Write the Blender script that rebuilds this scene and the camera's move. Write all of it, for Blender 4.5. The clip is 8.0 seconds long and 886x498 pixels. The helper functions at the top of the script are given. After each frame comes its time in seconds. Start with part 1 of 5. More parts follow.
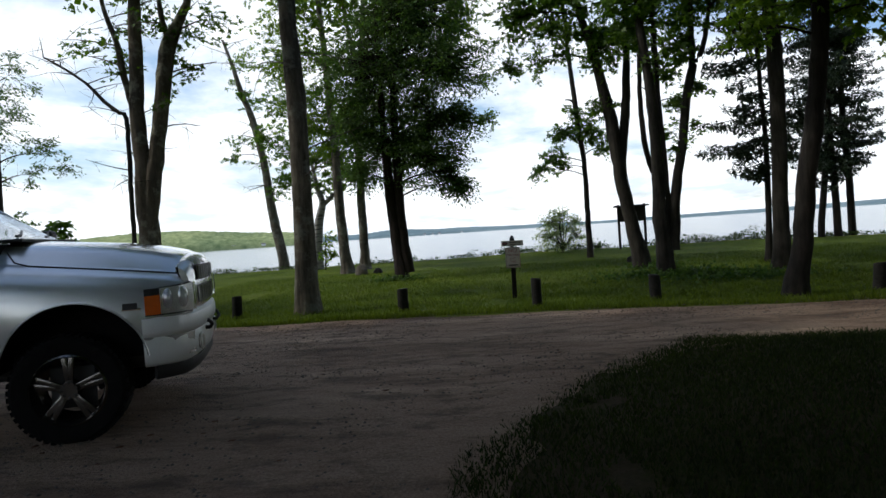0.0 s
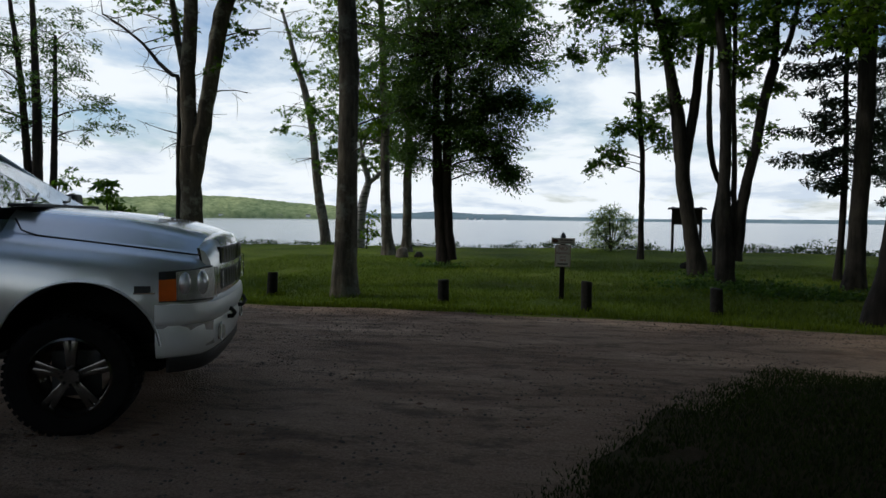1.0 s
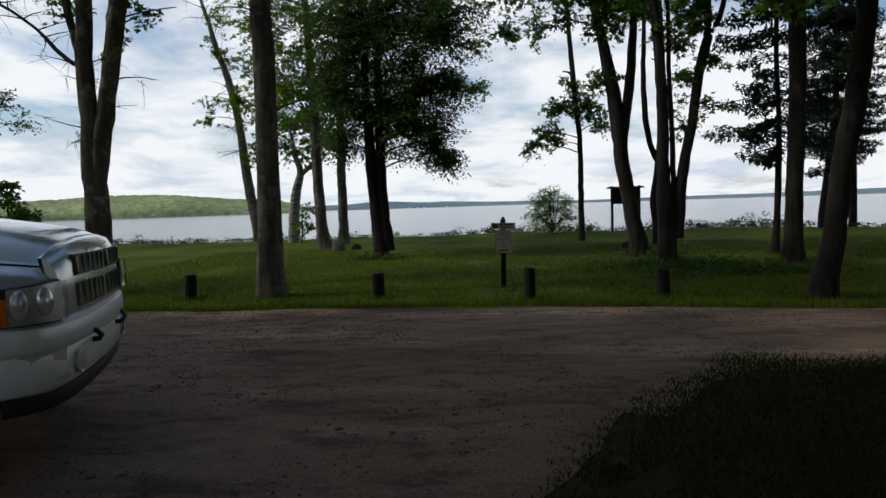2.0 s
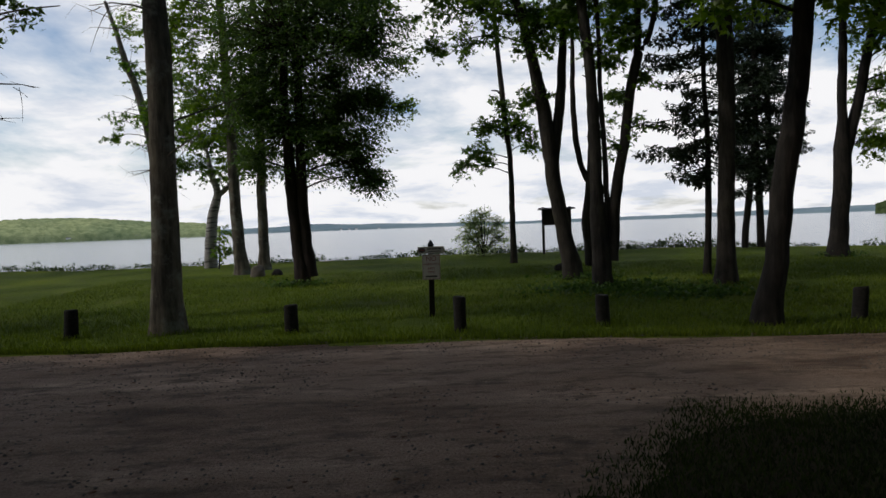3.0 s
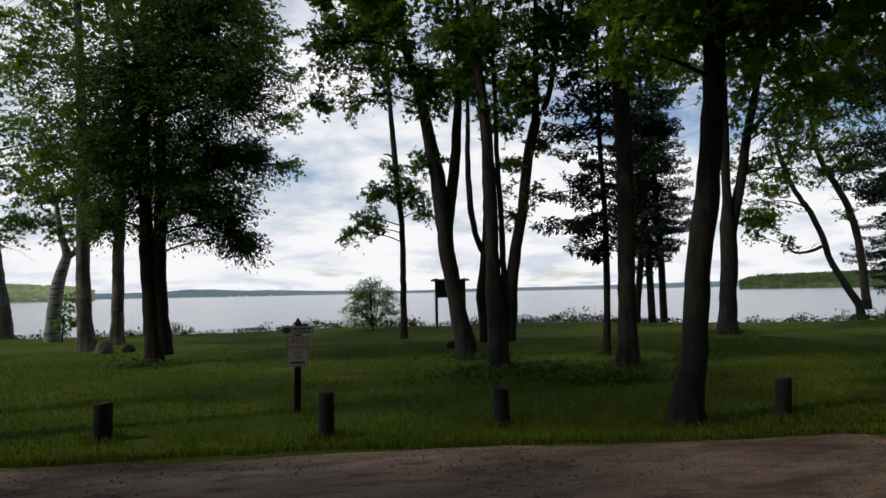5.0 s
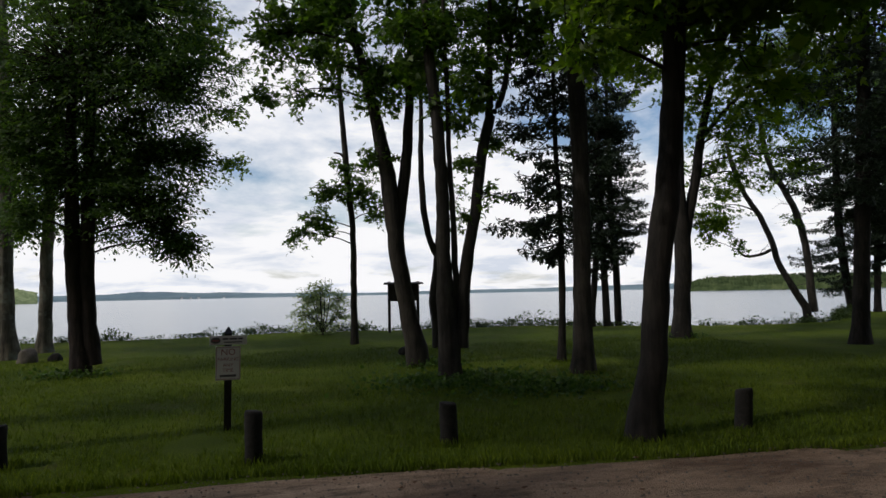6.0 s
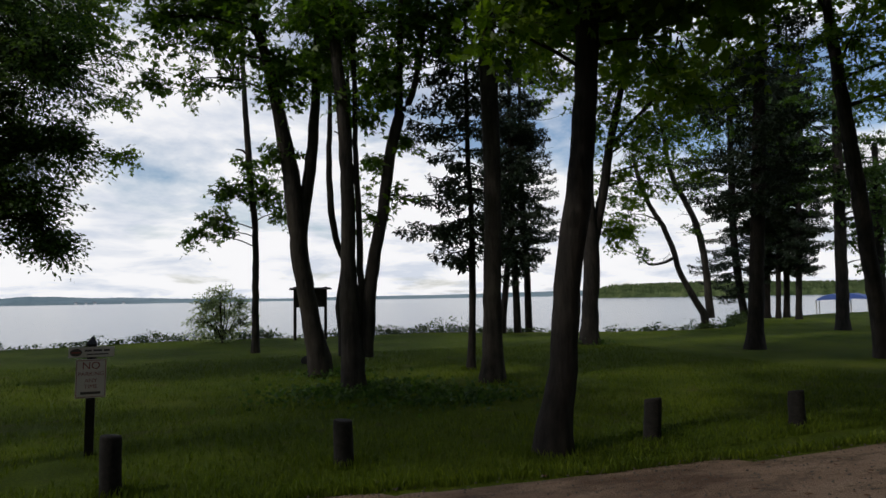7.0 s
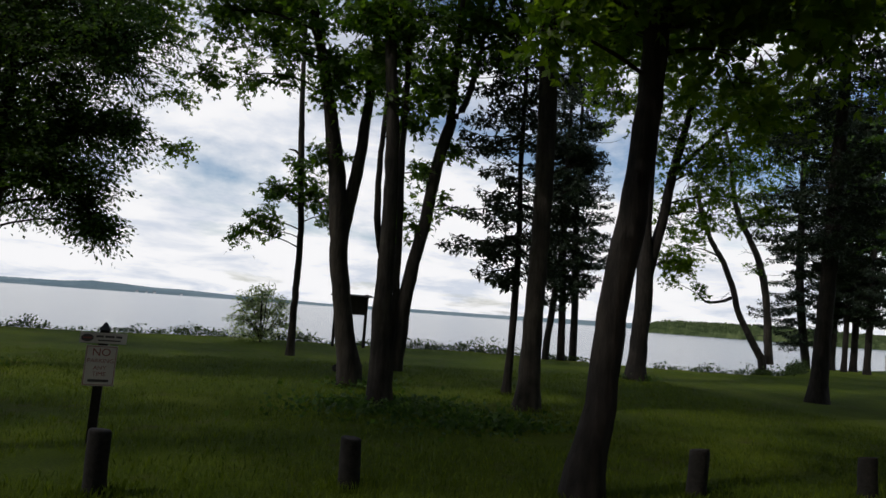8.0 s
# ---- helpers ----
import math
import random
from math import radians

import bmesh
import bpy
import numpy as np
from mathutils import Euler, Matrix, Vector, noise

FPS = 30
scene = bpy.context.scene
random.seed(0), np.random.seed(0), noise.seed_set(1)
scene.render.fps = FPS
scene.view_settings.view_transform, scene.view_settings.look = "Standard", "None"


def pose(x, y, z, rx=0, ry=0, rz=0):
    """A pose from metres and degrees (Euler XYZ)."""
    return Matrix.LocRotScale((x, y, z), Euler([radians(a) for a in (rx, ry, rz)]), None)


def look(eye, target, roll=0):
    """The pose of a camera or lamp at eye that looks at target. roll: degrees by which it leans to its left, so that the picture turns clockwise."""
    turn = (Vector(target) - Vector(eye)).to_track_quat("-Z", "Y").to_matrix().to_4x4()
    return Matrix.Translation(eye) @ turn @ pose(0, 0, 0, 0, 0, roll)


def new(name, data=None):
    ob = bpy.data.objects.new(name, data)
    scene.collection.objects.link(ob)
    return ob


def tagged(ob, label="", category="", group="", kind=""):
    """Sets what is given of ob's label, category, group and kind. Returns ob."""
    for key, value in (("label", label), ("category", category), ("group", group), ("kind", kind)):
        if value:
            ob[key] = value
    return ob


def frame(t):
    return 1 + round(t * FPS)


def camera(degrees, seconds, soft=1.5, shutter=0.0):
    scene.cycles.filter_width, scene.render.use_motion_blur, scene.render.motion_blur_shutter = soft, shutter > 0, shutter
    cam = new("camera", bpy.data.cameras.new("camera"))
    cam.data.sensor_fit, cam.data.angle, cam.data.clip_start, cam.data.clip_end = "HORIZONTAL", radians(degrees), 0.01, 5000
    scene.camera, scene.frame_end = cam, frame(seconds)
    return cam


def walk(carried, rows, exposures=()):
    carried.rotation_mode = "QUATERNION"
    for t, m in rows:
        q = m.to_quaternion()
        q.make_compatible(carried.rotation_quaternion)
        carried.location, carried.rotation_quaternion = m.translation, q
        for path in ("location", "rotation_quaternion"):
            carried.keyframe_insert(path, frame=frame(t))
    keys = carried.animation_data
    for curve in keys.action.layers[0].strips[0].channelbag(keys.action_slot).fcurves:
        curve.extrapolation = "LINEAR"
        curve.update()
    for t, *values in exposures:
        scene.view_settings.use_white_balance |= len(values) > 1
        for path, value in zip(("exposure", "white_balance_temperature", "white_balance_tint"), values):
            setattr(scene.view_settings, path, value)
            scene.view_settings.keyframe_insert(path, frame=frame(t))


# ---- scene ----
cam = camera(68.9, 8.0)
PATH = [
    (0, (0.882, -0.544, 1.349), (0.685, 1.446, 1.301), -3.9),
    (0.5, (0.722, -0.238, 1.381), (0.509, 1.751, 1.341), -1.7),
    (1, (0.716, 0.104, 1.455), (0.393, 2.075, 1.361), 0.7),
    (1.5, (0.733, 0.489, 1.441), (0.484, 2.469, 1.306), -0.5),
    (3, (0.877, 1.921, 1.448), (0.936, 3.919, 1.377), -2.1),
    (3.5, (0.921, 2.507, 1.489), (1.129, 4.497, 1.508), -1.7),
    (4, (1.04, 2.8, 1.528), (1.379, 4.771, 1.558), -2.8),
    (5.5, (1.385, 3.905, 1.565), (1.774, 5.858, 1.727), -0.8),
    (6, (1.547, 4.145, 1.597), (2.058, 6.073, 1.733), -1.2),
    (6.5, (1.762, 4.466, 1.606), (2.54, 6.302, 1.755), 4.7),
    (7, (1.877, 4.682, 1.59), (2.637, 6.526, 1.74), -1.0),
    (7.5, (2.122, 4.869, 1.589), (2.78, 6.747, 1.787), -0.1),
    (8, (2.262, 5.159, 1.573), (2.868, 7.055, 1.773), 4.2),
]
walk(cam, [(t, look(eye, target, roll)) for t, eye, target, roll in PATH],
     [(0, 0.34, 6200, 6), (0.5, 0.04, 6100, 4), (1.0, -0.12, 6150, 5), (1.5, -0.17, 6200, 6), (3.0, -0.17, 6500, 10), (4.0, -0.19, 6500, 10), (5.5, -0.12, 6500, 10), (8.0, -0.16, 6500, 10)])

# ---- world, sun ----
SUN_EL, SUN_AZ = radians(46), radians(-102)   # azimuth from +y towards +x
world = bpy.data.worlds.new("world")
scene.world = world
world.use_nodes = True
wn, wl = world.node_tree.nodes, world.node_tree.links
wn.clear()


def wnode(kind, **kw):
    n = wn.new(kind)
    for k, v in kw.items():
        n.inputs[k].default_value = v
    return n


sky = wn.new("ShaderNodeTexSky")
sky.sky_type, sky.sun_disc, sky.sun_elevation, sky.sun_rotation = "NISHITA", False, SUN_EL, SUN_AZ
sky.air_density, sky.dust_density, sky.ozone_density = 1.0, 1.5, 1.5
skyd = wnode("ShaderNodeVectorMath"); skyd.operation = "SCALE"; skyd.inputs["Scale"].default_value = 0.135
wl.new(sky.outputs[0], skyd.inputs[0])
tc = wn.new("ShaderNodeTexCoord")
sep = wn.new("ShaderNodeSeparateXYZ")
wl.new(tc.outputs["Generated"], sep.inputs[0])
up = wn.new("ShaderNodeMath"); up.operation = "ADD"; up.inputs[1].default_value = 0.2
wl.new(sep.outputs["Z"], up.inputs[0])
upm = wn.new("ShaderNodeMath"); upm.operation = "MAXIMUM"; upm.inputs[1].default_value = 0.06
wl.new(up.outputs[0], upm.inputs[0])
dx = wn.new("ShaderNodeMath"); dx.operation = "DIVIDE"
dy = wn.new("ShaderNodeMath"); dy.operation = "DIVIDE"
wl.new(sep.outputs["X"], dx.inputs[0]); wl.new(upm.outputs[0], dx.inputs[1])
wl.new(sep.outputs["Y"], dy.inputs[0]); wl.new(upm.outputs[0], dy.inputs[1])
comb = wn.new("ShaderNodeCombineXYZ")
wl.new(dx.outputs[0], comb.inputs[0]); wl.new(dy.outputs[0], comb.inputs[1])
comb.inputs[2].default_value = 3.7
cl1 = wnode("ShaderNodeTexNoise", Scale=0.85, Detail=7.0, Roughness=0.56, Distortion=0.25)
cl2 = wnode("ShaderNodeTexNoise", Scale=1.9, Detail=6.0, Roughness=0.6, Distortion=0.3)
wl.new(comb.outputs[0], cl1.inputs["Vector"])
wl.new(comb.outputs[0], cl2.inputs["Vector"])
cover = wn.new("ShaderNodeValToRGB")
cover.color_ramp.elements[0].position, cover.color_ramp.elements[1].position = 0.445, 0.56
# clouds close up towards the horizon, where the layers are seen edge-on
thick = wn.new("ShaderNodeMath"); thick.operation = "MULTIPLY_ADD"
inv = wn.new("ShaderNodeMath"); inv.operation = "SUBTRACT"; inv.inputs[0].default_value = 0.36
wl.new(sep.outputs["Z"], inv.inputs[1])
thick.inputs[1].default_value = 0.5
wl.new(inv.outputs[0], thick.inputs[0]); wl.new(cl1.outputs[0], thick.inputs[2])
wl.new(thick.outputs[0], cover.inputs[0])
shade = wn.new("ShaderNodeValToRGB")
shade.color_ramp.elements[0].position, shade.color_ramp.elements[0].color = 0.35, (0.72, 0.775, 0.88, 1)
shade.color_ramp.elements[1].position, shade.color_ramp.elements[1].color = 0.52, (1.04, 1.04, 1.06, 1)
wl.new(cl2.outputs[0], shade.inputs[0])
mixc = wn.new("ShaderNodeMix"); mixc.data_type = "RGBA"
wl.new(cover.outputs[0], mixc.inputs["Factor"])
wl.new(skyd.outputs[0], mixc.inputs["A"])
wl.new(shade.outputs[0], mixc.inputs["B"])
bg = wnode("ShaderNodeBackground", Strength=1.0)
wl.new(mixc.outputs["Result"], bg.inputs[0])
wout = wn.new("ShaderNodeOutputWorld")
wl.new(bg.outputs[0], wout.inputs[0])

sun = new("sun", bpy.data.lights.new("sun", "SUN"))
sun.data.energy, sun.data.angle, sun.data.color = 1.2, radians(2.0), (1.0, 0.95, 0.86)
sx, sy = math.sin(SUN_AZ) * math.cos(SUN_EL), math.cos(SUN_AZ) * math.cos(SUN_EL)
sun.matrix_world = look((sx * 50, sy * 50, math.sin(SUN_EL) * 50), (0, 0, 0))


# ---- materials ----
def material(name, rough=0.7, metal=0.0, colour=(0.5, 0.5, 0.5), spec=0.5):
    m = bpy.data.materials.new(name)
    m.use_nodes = True
    b = m.node_tree.nodes["Principled BSDF"]
    b.inputs["Base Color"].default_value = (*colour, 1)
    b.inputs["Roughness"].default_value, b.inputs["Metallic"].default_value = rough, metal
    b.inputs["Specular IOR Level"].default_value = spec
    return m, m.node_tree.nodes, m.node_tree.links, b


def noise_ramp(n, l, scale, stops, detail=5.0, rough=0.6, stretch=None, coord="Object", dist=0.0):
    """A noise in metres through a colour ramp; returns the ramp's colour socket and the noise's value."""
    t = n.new("ShaderNodeTexCoord")
    mp = n.new("ShaderNodeMapping")
    if stretch:
        mp.inputs["Scale"].default_value = stretch
    l.new(t.outputs[coord], mp.inputs[0])
    ns = n.new("ShaderNodeTexNoise")
    for k, v in (("Scale", scale), ("Detail", detail), ("Roughness", rough), ("Distortion", dist)):
        ns.inputs[k].default_value = v
    l.new(mp.outputs[0], ns.inputs["Vector"])
    r = n.new("ShaderNodeValToRGB")
    while len(r.color_ramp.elements) < len(stops):
        r.color_ramp.elements.new(0.5)
    for e, (p, c) in zip(r.color_ramp.elements, stops):
        e.position, e.color = p, (*c, 1)
    l.new(ns.outputs[0], r.inputs[0])
    return r.outputs[0], ns.outputs[0]


def mix(n, l, a, b, fac, mode="MIX"):
    m = n.new("ShaderNodeMix")
    m.data_type, m.blend_type = "RGBA", mode
    for sock, v in ((m.inputs["Factor"], fac), (m.inputs["A"], a), (m.inputs["B"], b)):
        if isinstance(v, (int, float)):
            sock.default_value = v
        elif isinstance(v, tuple):
            sock.default_value = (*v, 1)
        else:
            l.new(v, sock)
    return m.outputs["Result"]


def bump(n, l, b, height, strength, distance):
    bp = n.new("ShaderNodeBump")
    bp.inputs["Strength"].default_value, bp.inputs["Distance"].default_value = strength, distance
    l.new(height, bp.inputs["Height"])
    l.new(bp.outputs[0], b.inputs["Normal"])


def leaf_material(name, dark, light, trans=0.45, rough=0.45):
    m, n, l, b = material(name, rough, 0, dark, 0.35)
    g = n.new("ShaderNodeNewGeometry")
    r = n.new("ShaderNodeValToRGB")
    r.color_ramp.elements[0].color, r.color_ramp.elements[1].color = (*dark, 1), (*light, 1)
    l.new(g.outputs["Random Per Island"], r.inputs[0])
    big, _ = noise_ramp(n, l, 0.6, [(0.35, (0.75, 0.8, 0.7)), (0.65, (1.15, 1.1, 1.1))], 2)
    col = mix(n, l, r.outputs[0], big, 1.0, "MULTIPLY")
    l.new(col, b.inputs["Base Color"])
    tr = n.new("ShaderNodeBsdfTranslucent")
    warm = mix(n, l, col, (1.35, 1.45, 0.55), 1.0, "MULTIPLY")
    l.new(warm, tr.inputs[0])
    ms = n.new("ShaderNodeMixShader")
    ms.inputs[0].default_value = trans
    l.new(b.outputs[0], ms.inputs[1]); l.new(tr.outputs[0], ms.inputs[2])
    l.new(ms.outputs[0], n["Material Output"].inputs[0])
    return m


def bark_material(name, dark, light, scale=6.0, patch=None):
    m, n, l, b = material(name, 0.9, 0, dark, 0.2)
    c1, h1 = noise_ramp(n, l, scale, [(0.3, dark), (0.7, light)], 8, 0.7, (1, 1, 0.16))
    c2, _ = noise_ramp(n, l, 1.3, [(0.4, (0.6, 0.6, 0.62)), (0.7, (1.25, 1.22, 1.15))], 4)
    col = mix(n, l, c1, c2, 1.0, "MULTIPLY")
    if patch:
        c3, h3 = noise_ramp(n, l, 3.0, [(0.52, (0, 0, 0)), (0.62, (1, 1, 1))], 6, 0.65)
        col = mix(n, l, col, patch, c3)
    l.new(col, b.inputs["Base Color"])
    bump(n, l, b, h1, 1.0, 0.05)
    return m


def birch_material():
    m, n, l, b = material("birch_bark", 0.65, 0, (0.6, 0.58, 0.54))
    c1, h1 = noise_ramp(n, l, 5.0, [(0.0, (0.30, 0.28, 0.25)), (0.52, (0.24, 0.22, 0.20)), (0.6, (0.04, 0.035, 0.03))], 5, 0.6, (0.5, 0.5, 4.0))
    l.new(c1, b.inputs["Base Color"])
    bump(n, l, b, h1, 0.3, 0.01)
    return m


# trunk light put into colour: BARK darker for shade, lichened BARK_GREY lighter
BARK = bark_material("bark_grey_brown", (0.013, 0.011, 0.0095), (0.080, 0.069, 0.056), 7)
BARK_GREY = bark_material("bark_grey_lichen", (0.030, 0.025, 0.019), (0.23, 0.20, 0.155), 8, patch=(0.19, 0.185, 0.15))
BARK_PALE = bark_material("bark_pale_maple", (0.06, 0.05, 0.038), (0.24, 0.20, 0.15), 6, patch=(0.30, 0.28, 0.21))
BARK_DARK = bark_material("bark_dark_conifer", (0.013, 0.011, 0.010), (0.050, 0.043, 0.037), 9)
BARK_RED = bark_material("bark_cedar", (0.016, 0.012, 0.010), (0.055, 0.039, 0.032), 10)
BIRCH = birch_material()
LEAF_MAPLE = leaf_material("maple_leaf", (0.036, 0.080, 0.010), (0.11, 0.19, 0.022), 0.58)
LEAF_LIGHT = leaf_material("light_leaf", (0.055, 0.11, 0.007), (0.16, 0.24, 0.022), 0.62)
LEAF_DARK = leaf_material("cedar_spray", (0.028, 0.062, 0.014), (0.085, 0.145, 0.035), 0.48, 0.6)
NEEDLE = leaf_material("spruce_needle", (0.012, 0.025, 0.014), (0.035, 0.055, 0.03), 0.12, 0.6)
LEAF_BUSH = leaf_material("willow_leaf", (0.19, 0.25, 0.12), (0.36, 0.42, 0.24), 0.5)
GRASS = leaf_material("grass_blade", (0.047, 0.078, 0.004), (0.146, 0.192, 0.010), 0.35, 0.6)
# verge blades: the shade over them is put into this dark green
SHADE_DARK_GRASS = leaf_material("rough_grass_shade_dark", (0.011, 0.018, 0.003), (0.036, 0.050, 0.008), 0.3, 0.85)
WEED = leaf_material("shore_weed", (0.018, 0.036, 0.008), (0.055, 0.085, 0.02), 0.35, 0.6)


def lawn_material():
    m, n, l, b = material("lawn", 0.95, 0, (0.05, 0.09, 0.02), 0.1)
    c1, h1 = noise_ramp(n, l, 38, [(0.3, (0.037, 0.059, 0.004)), (0.7, (0.148, 0.205, 0.012))], 6, 0.75)
    c2, h2 = noise_ramp(n, l, 0.35, [(0.35, (0.7, 0.75, 0.6)), (0.5, (1, 1, 1)), (0.68, (1.5, 1.35, 1.2))], 5, 0.6)
    col = mix(n, l, c1, c2, 1.0, "MULTIPLY")
    c3, h3 = noise_ramp(n, l, 1.4, [(0.56, (0, 0, 0)), (0.72, (0.7, 0.7, 0.7))], 6, 0.7)
    col = mix(n, l, col, (0.10, 0.075, 0.04), c3)
    l.new(col, b.inputs["Base Color"])
    bump(n, l, b, h1, 1.0, 0.06)
    return m


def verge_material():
    # grass and soil tones darkened to carry the shade on the verge
    m, n, l, b = material("verge_soil_shade_dark", 0.95, 0, (0.03, 0.025, 0.015), 0.1)
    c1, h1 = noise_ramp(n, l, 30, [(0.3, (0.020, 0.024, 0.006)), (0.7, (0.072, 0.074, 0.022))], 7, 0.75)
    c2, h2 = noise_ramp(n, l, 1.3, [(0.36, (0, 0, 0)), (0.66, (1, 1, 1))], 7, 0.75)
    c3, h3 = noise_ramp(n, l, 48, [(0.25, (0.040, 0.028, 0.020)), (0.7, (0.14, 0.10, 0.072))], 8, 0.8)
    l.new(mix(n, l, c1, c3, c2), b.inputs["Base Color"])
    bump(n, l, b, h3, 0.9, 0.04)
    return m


def gravel_material():
    m, n, l, b = material("gravel_dirt", 0.95, 0, (0.2, 0.17, 0.14), 0.2)
    c1, h1 = noise_ramp(n, l, 55, [(0.25, (0.15, 0.10, 0.07)), (0.55, (0.36, 0.265, 0.20)), (0.8, (0.54, 0.43, 0.345))], 8, 0.8)
    c2, h2 = noise_ramp(n, l, 0.5, [(0.34, (0.38, 0.32, 0.28)), (0.48, (0.95, 0.9, 0.85)), (0.56, (1.05, 1.02, 0.98)), (0.66, (1.75, 1.7, 1.62))], 8, 0.72, (0.55, 1.6, 1))
    col = mix(n, l, c1, c2, 1.0, "MULTIPLY")
    c3, h3 = noise_ramp(n, l, 2.6, [(0.5, (0, 0, 0)), (0.62, (0.8, 0.8, 0.8))], 8, 0.78, (0.6, 1.3, 1))
    col = mix(n, l, col, (0.11, 0.078, 0.055), c3)
    l.new(col, b.inputs["Base Color"])
    v = n.new("ShaderNodeTexVoronoi")
    v.inputs["Scale"].default_value = 42
    t = n.new("ShaderNodeTexCoord")
    l.new(t.outputs["Object"], v.inputs["Vector"])
    add = n.new("ShaderNodeMath"); add.operation = "ADD"
    l.new(h1, add.inputs[0]); l.new(v.outputs["Distance"], add.inputs[1])
    bump(n, l, b, add.outputs[0], 0.9, 0.03)
    return m


def water_material():
    m, n, l, b = material("lake_water", 0.16, 0, (0.07, 0.11, 0.15), 0.5)
    b.inputs["IOR"].default_value = 1.33
    t = n.new("ShaderNodeTexCoord")
    mp = n.new("ShaderNodeMapping")
    mp.inputs["Scale"].default_value = (0.5, 1.2, 1)
    l.new(t.outputs["Object"], mp.inputs[0])
    ns = n.new("ShaderNodeTexNoise")
    ns.inputs["Scale"].default_value, ns.inputs["Detail"].default_value = 2.0, 6
    l.new(mp.outputs[0], ns.inputs["Vector"])
    bump(n, l, b, ns.outputs[0], 0.5, 0.05)
    return m


def plain(name, colour, rough=0.6, metal=0.0, vary=0.25, scale=12.0, bumpy=0.15, spec=0.5):
    m, n, l, b = material(name, rough, metal, colour, spec)
    lo = tuple(c * (1 - vary) for c in colour)
    hi = tuple(min(1, c * (1 + vary)) for c in colour)
    c1, h1 = noise_ramp(n, l, scale, [(0.3, lo), (0.7, hi)], 6, 0.65)
    c2, h2 = noise_ramp(n, l, scale * 0.15, [(0.35, (0.85, 0.85, 0.85)), (0.65, (1.1, 1.1, 1.1))], 3)
    l.new(mix(n, l, c1, c2, 1.0, "MULTIPLY"), b.inputs["Base Color"])
    if bumpy:
        bump(n, l, b, h1, bumpy, 0.01)
    return m


def hill_material(name, dark, light, scale=0.05):
    m, n, l, b = material(name, 1.0, 0, dark, 0.0)
    c1, h1 = noise_ramp(n, l, scale, [(0.35, dark), (0.68, light)], 6, 0.7)
    c2, h2 = noise_ramp(n, l, scale * 0.12, [(0.35, (0.75, 0.8, 0.8)), (0.65, (1.2, 1.15, 1.1))], 4)
    l.new(mix(n, l, c1, c2, 1.0, "MULTIPLY"), b.inputs["Base Color"])
    return m


VERGE = verge_material()
LAWN, GRAVEL, WATER = lawn_material(), gravel_material(), water_material()
POST_WOOD = plain("weathered_dark_timber", (0.019, 0.017, 0.015), 0.9, 0, 0.5, 25, 0.6, 0.2)
SIGN_POST = plain("dark_brown_post", (0.020, 0.016, 0.013), 0.85, 0, 0.4, 25, 0.5, 0.2)
SIGN_WHITE = plain("sign_sheet_white", (0.62, 0.55, 0.48), 0.5, 0, 0.06, 8, 0.0)
SIGN_RED = plain("sign_print_red", (0.25, 0.05, 0.04), 0.5, 0, 0.1, 20, 0.0)
SIGN_DARK = plain("sign_print_dark", (0.06, 0.045, 0.04), 0.5, 0, 0.1, 20, 0.0)
BOARD_WOOD = plain("kiosk_dark_timber", (0.035, 0.028, 0.024), 0.85, 0, 0.4, 15, 0.4, 0.2)
PAINT = plain("silver_paint", (0.74, 0.755, 0.76), 0.24, 0.6, 0.04, 3, 0.0)
PAINT.node_tree.nodes["Principled BSDF"].inputs["Coat Weight"].default_value = 0.8
PAINT.node_tree.nodes["Principled BSDF"].inputs["Coat Roughness"].default_value = 0.05
BUMPER_PAINT = plain("bumper_paint", (0.74, 0.75, 0.75), 0.38, 0.25, 0.05, 4, 0.0)
BLACK_TRIM = plain("black_plastic", (0.018, 0.018, 0.019), 0.55, 0, 0.2, 30, 0.2)
RUBBER = plain("tyre_rubber", (0.007, 0.0065, 0.0065), 0.9, 0, 0.35, 20, 0.3, 0.15)
ALLOY = plain("alloy_wheel", (0.16, 0.15, 0.145), 0.22, 0.95, 0.12, 10, 0.0)
CHROME = plain("chrome", (0.75, 0.75, 0.76), 0.1, 1.0, 0.03, 5, 0.0)
AMBER = plain("amber_lens", (0.65, 0.13, 0.02), 0.15, 0, 0.08, 20, 0.0)
LAMP_SILVER = plain("lamp_reflector", (0.8, 0.8, 0.8), 0.2, 0.7, 0.12, 14, 0.0)
LAMP_DARK = plain("lamp_housing", (0.86, 0.86, 0.87), 0.32, 0.8, 0.3, 18, 0.0)
CABIN = plain("dark_cabin", (0.02, 0.02, 0.022), 0.8, 0, 0.2, 8, 0.0)
STONE = plain("pale_stone", (0.13, 0.11, 0.09), 0.9, 0, 0.3, 14, 0.5, 0.2)
DEADLEAF = plain("dead_leaf", (0.12, 0.06, 0.03), 0.8, 0, 0.4, 20, 0.0, 0.2)
DOCK = plain("dock_boards", (0.42, 0.41, 0.39), 0.8, 0, 0.15, 4, 0.1)
BLUE_CLOTH = plain("blue_canvas", (0.05, 0.10, 0.32), 0.7, 0, 0.12, 3, 0.1)
HULL = plain("white_hull", (0.72, 0.73, 0.74), 0.3, 0, 0.05, 2, 0.0)
HOUSE_WHITE = plain("white_siding", (0.7, 0.7, 0.68), 0.7, 0, 0.08, 0.5, 0.0)
HOUSE_ROOF = plain("grey_shingle", (0.16, 0.15, 0.15), 0.9, 0, 0.2, 0.5, 0.0)
# greens raised so the colour itself carries sunlight and haze
HILL_GREEN = hill_material("wooded_hill_sun_haze", (0.19, 0.24, 0.11), (0.44, 0.48, 0.24), scale=0.09)
